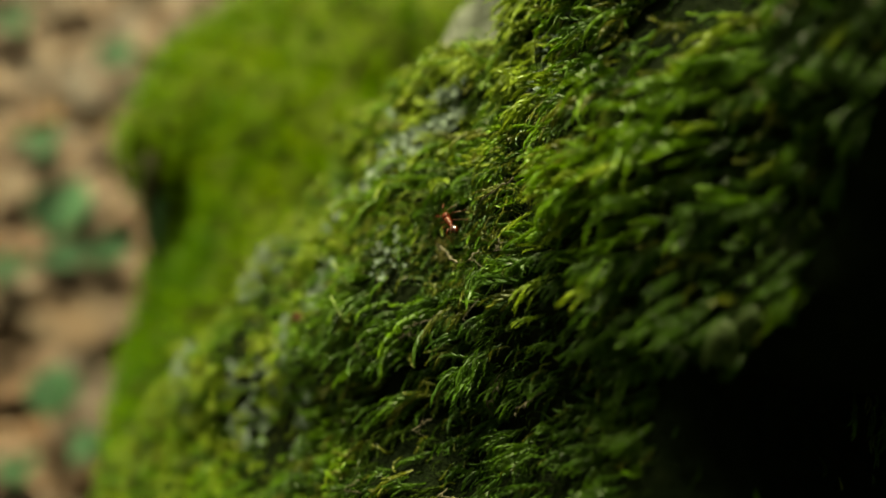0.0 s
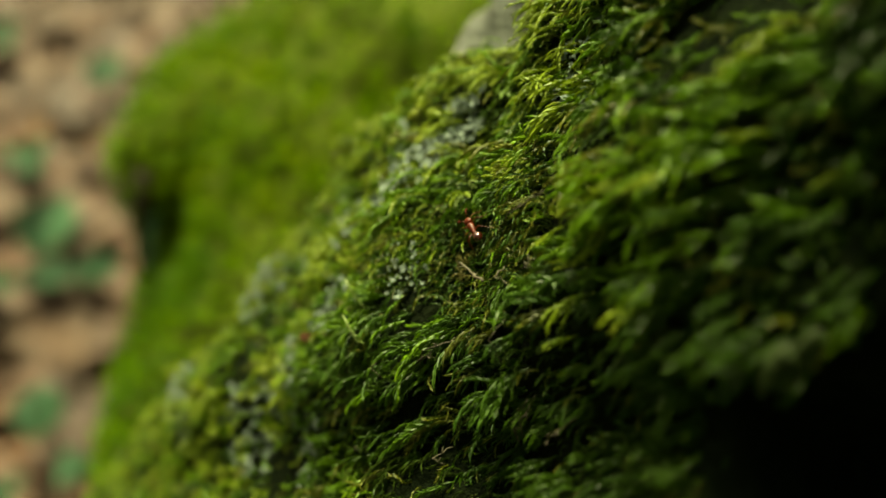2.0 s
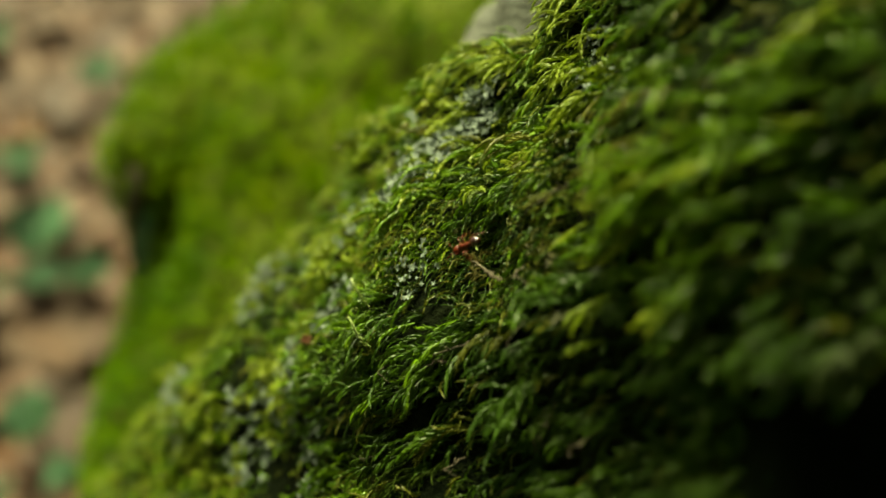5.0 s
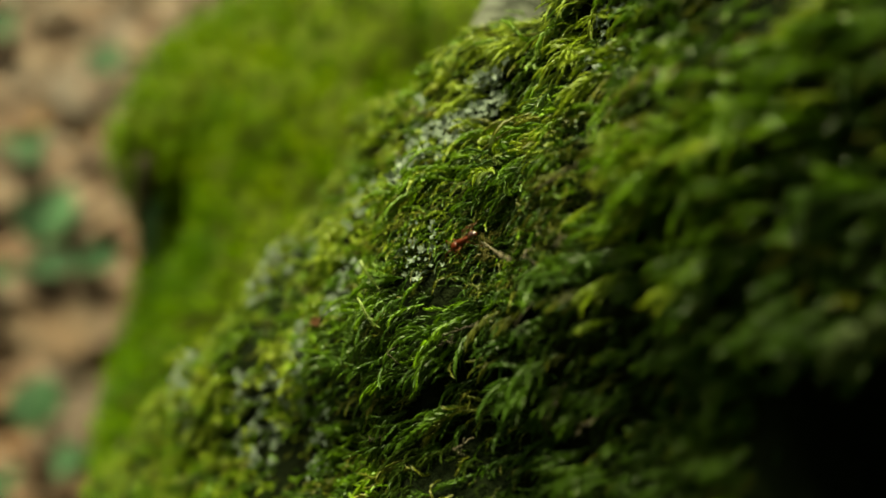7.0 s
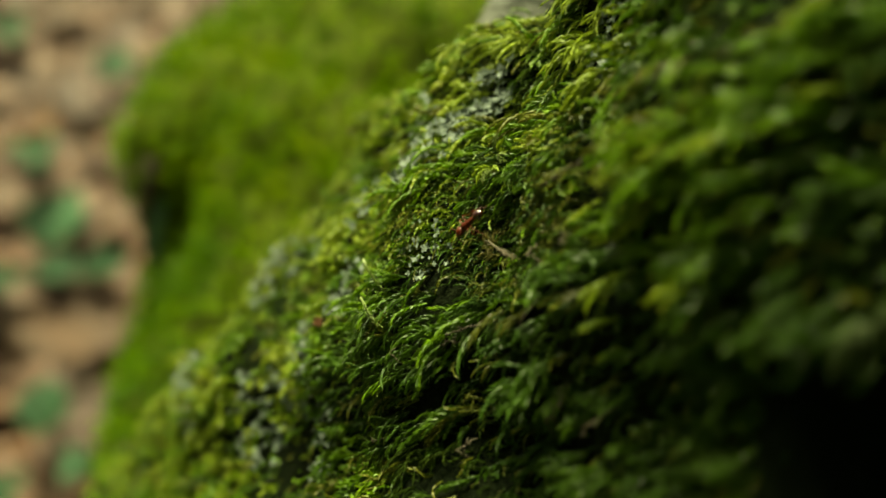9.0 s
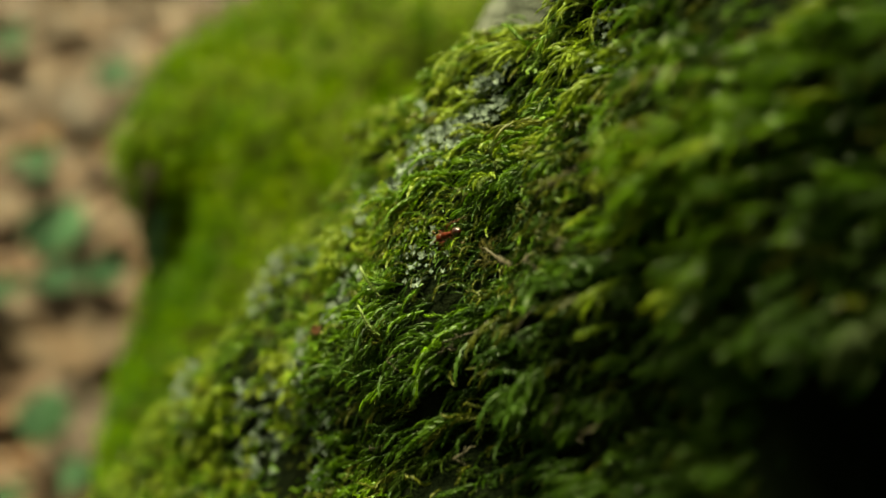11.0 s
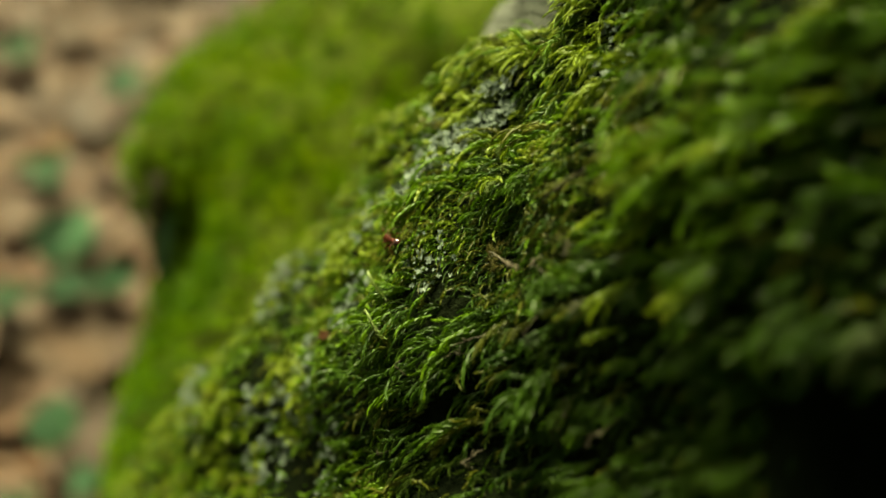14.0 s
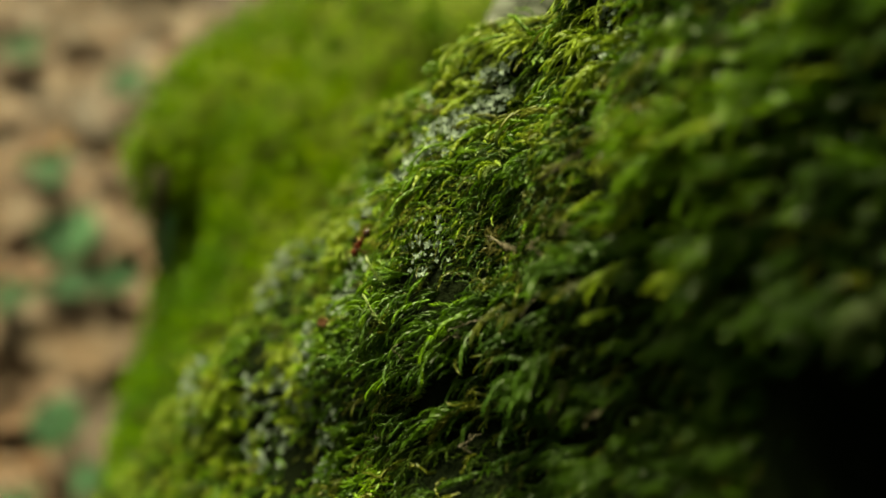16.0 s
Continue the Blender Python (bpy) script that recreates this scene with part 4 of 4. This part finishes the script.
# ---- the ant ----
def build_ant():
    mm = 0.00100
    ant = new("ant", None)
    tagged(ant, "reddish-brown ant with a dark glossy abdomen walking on moss", "ant")

    def solid(name, prof, mat, flat=1.0, parent=ant, at=(0, 0, 0), label=""):
        ob = part(name, body([(x * mm, r * (1.0 if name == "abdomen" else 1.22) * mm, z * mm) for x, r, z in prof], 16, flat), mat, parent, label)
        ob.location = [c * mm for c in at]
        return ob

    z0 = 0.85
    thorax = solid("thorax", [(-0.85, 0.10, 0), (-0.80, 0.24, 0), (-0.45, 0.33, 0.04), (-0.15, 0.28, 0.0), (0.15, 0.38, 0.09), (0.50, 0.40, 0.10), (0.75, 0.27, 0.05), (0.92, 0.13, 0)], M_ANT, 1.0, ant, (0, 0, z0))
    solid("petiole", [(-1.15, 0.09, 0), (-1.08, 0.16, 0.05), (-0.98, 0.24, 0.12), (-0.88, 0.10, 0)], M_ANT, 1.1, ant, (0, 0, z0))
    solid("petiole", [(-1.50, 0.11, 0), (-1.42, 0.22, 0.03), (-1.28, 0.25, 0.06), (-1.15, 0.09, 0)], M_ANT, 1.0, ant, (0, 0, z0))
    solid("abdomen", [(-2.95, 0.05, -0.02), (-2.88, 0.20, -0.01), (-2.68, 0.45, 0), (-2.35, 0.62, 0.03), (-2.0, 0.66, 0.05), (-1.72, 0.54, 0.04), (-1.55, 0.32, 0.02), (-1.47, 0.10, 0)], M_GASTER, 0.92, ant, (0, 0, z0), "dark glossy abdomen")
    head = solid("head", [(0.95, 0.16, 0), (1.02, 0.34, 0.01), (1.22, 0.47, 0.02), (1.50, 0.50, 0), (1.78, 0.42, -0.04), (1.98, 0.30, -0.10), (2.05, 0.14, -0.14)], M_ANT, 0.82, ant, (0, 0, z0))
    for s_ in (-1, 1):
        bm = bmesh.new()
        bmesh.ops.create_uvsphere(bm, u_segments=10, v_segments=7, radius=0.11 * mm)
        eye = part("eye", bm, M_EYE, head, "black eye")
        eye.location = (1.45 * mm, s_ * 0.56 * mm, 0.13 * mm)
        part("mandible", tube([Vector(c) * mm for c in [(2.0, 0.24 * s_, -0.12), (2.25, 0.24 * s_, -0.16), (2.42, 0.08 * s_, -0.18)]], [0.10 * mm, 0.08 * mm, 0.02 * mm], 8), M_ANT, head)
        feeler = part("antenna", tube([Vector(c) * mm for c in [(1.85, 0.22 * s_, 0.10), (2.15, 0.55 * s_, 0.42), (2.45, 0.95 * s_, 0.62)]], [0.055 * mm, 0.05 * mm, 0.06 * mm], 7), M_ANT, head)
        part("club", tube([Vector(c) * mm for c in [(2.45, 0.95 * s_, 0.62), (2.75, 1.0 * s_, 0.45), (3.15, 0.95 * s_, 0.15), (3.40, 0.90 * s_, 0.0)]], [0.05 * mm, 0.06 * mm, 0.08 * mm, 0.05 * mm], 7), M_ANT, feeler)
    legs = []
    for k, (x, reach) in enumerate(((0.55, 38), (0.05, -8), (-0.45, -48))):
        for s_ in (-1, 1):
            long_ = (0.95, 1.0, 1.2)[k]
            c, sn = math.cos(radians(reach)), math.sin(radians(reach))
            pts, rad = [], []
            for d, z, r in ((0, 0, 0.12), (0.22, -0.06, 0.10), (0.75 * long_, 0.42, 0.10), (1.20 * long_, 0.48, 0.07), (1.75 * long_, -0.30, 0.06), (1.95 * long_, -0.72, 0.045), (2.35 * long_, -0.86, 0.03)):
                pts.append(Vector((d * sn, s_ * d * c, z)) * mm)
                rad.append(0.72 * r * mm)
            leg = part("leg", tube(pts, rad, 7), M_ANT, ant)
            home = (x * mm, s_ * 0.22 * mm, (z0 - 0.12) * mm)
            leg.location = home
            legs.append((leg, home, s_, (k + (s_ > 0)) % 2))
    return ant, legs


ant, ant_legs = build_ant()


def ant_pose(a_, b_, heading):
    p_ = ROOT_O + a_ * ROOT_D + b_ * ROOT_H
    return frame_on(p_ + ROOT_N * 0.0049, ROOT_N, radians(heading))


# ---- motion ----
def motions():
    walk(ant, [(t, ant_pose(a_, b_, h_)) for t, a_, b_, h_ in ANT])
    for leg, home, side, phase in ant_legs:
        rows = []
        for i in range(81):
            w = 2 * math.pi * 1.25 * i * 0.2 + math.pi * phase
            lift = max(0.0, math.cos(w)) * 9
            rows.append((0.2 * i, pose(*home, side * lift, 0, side * 17 * math.sin(w))))
        walk(leg, rows)


motions()
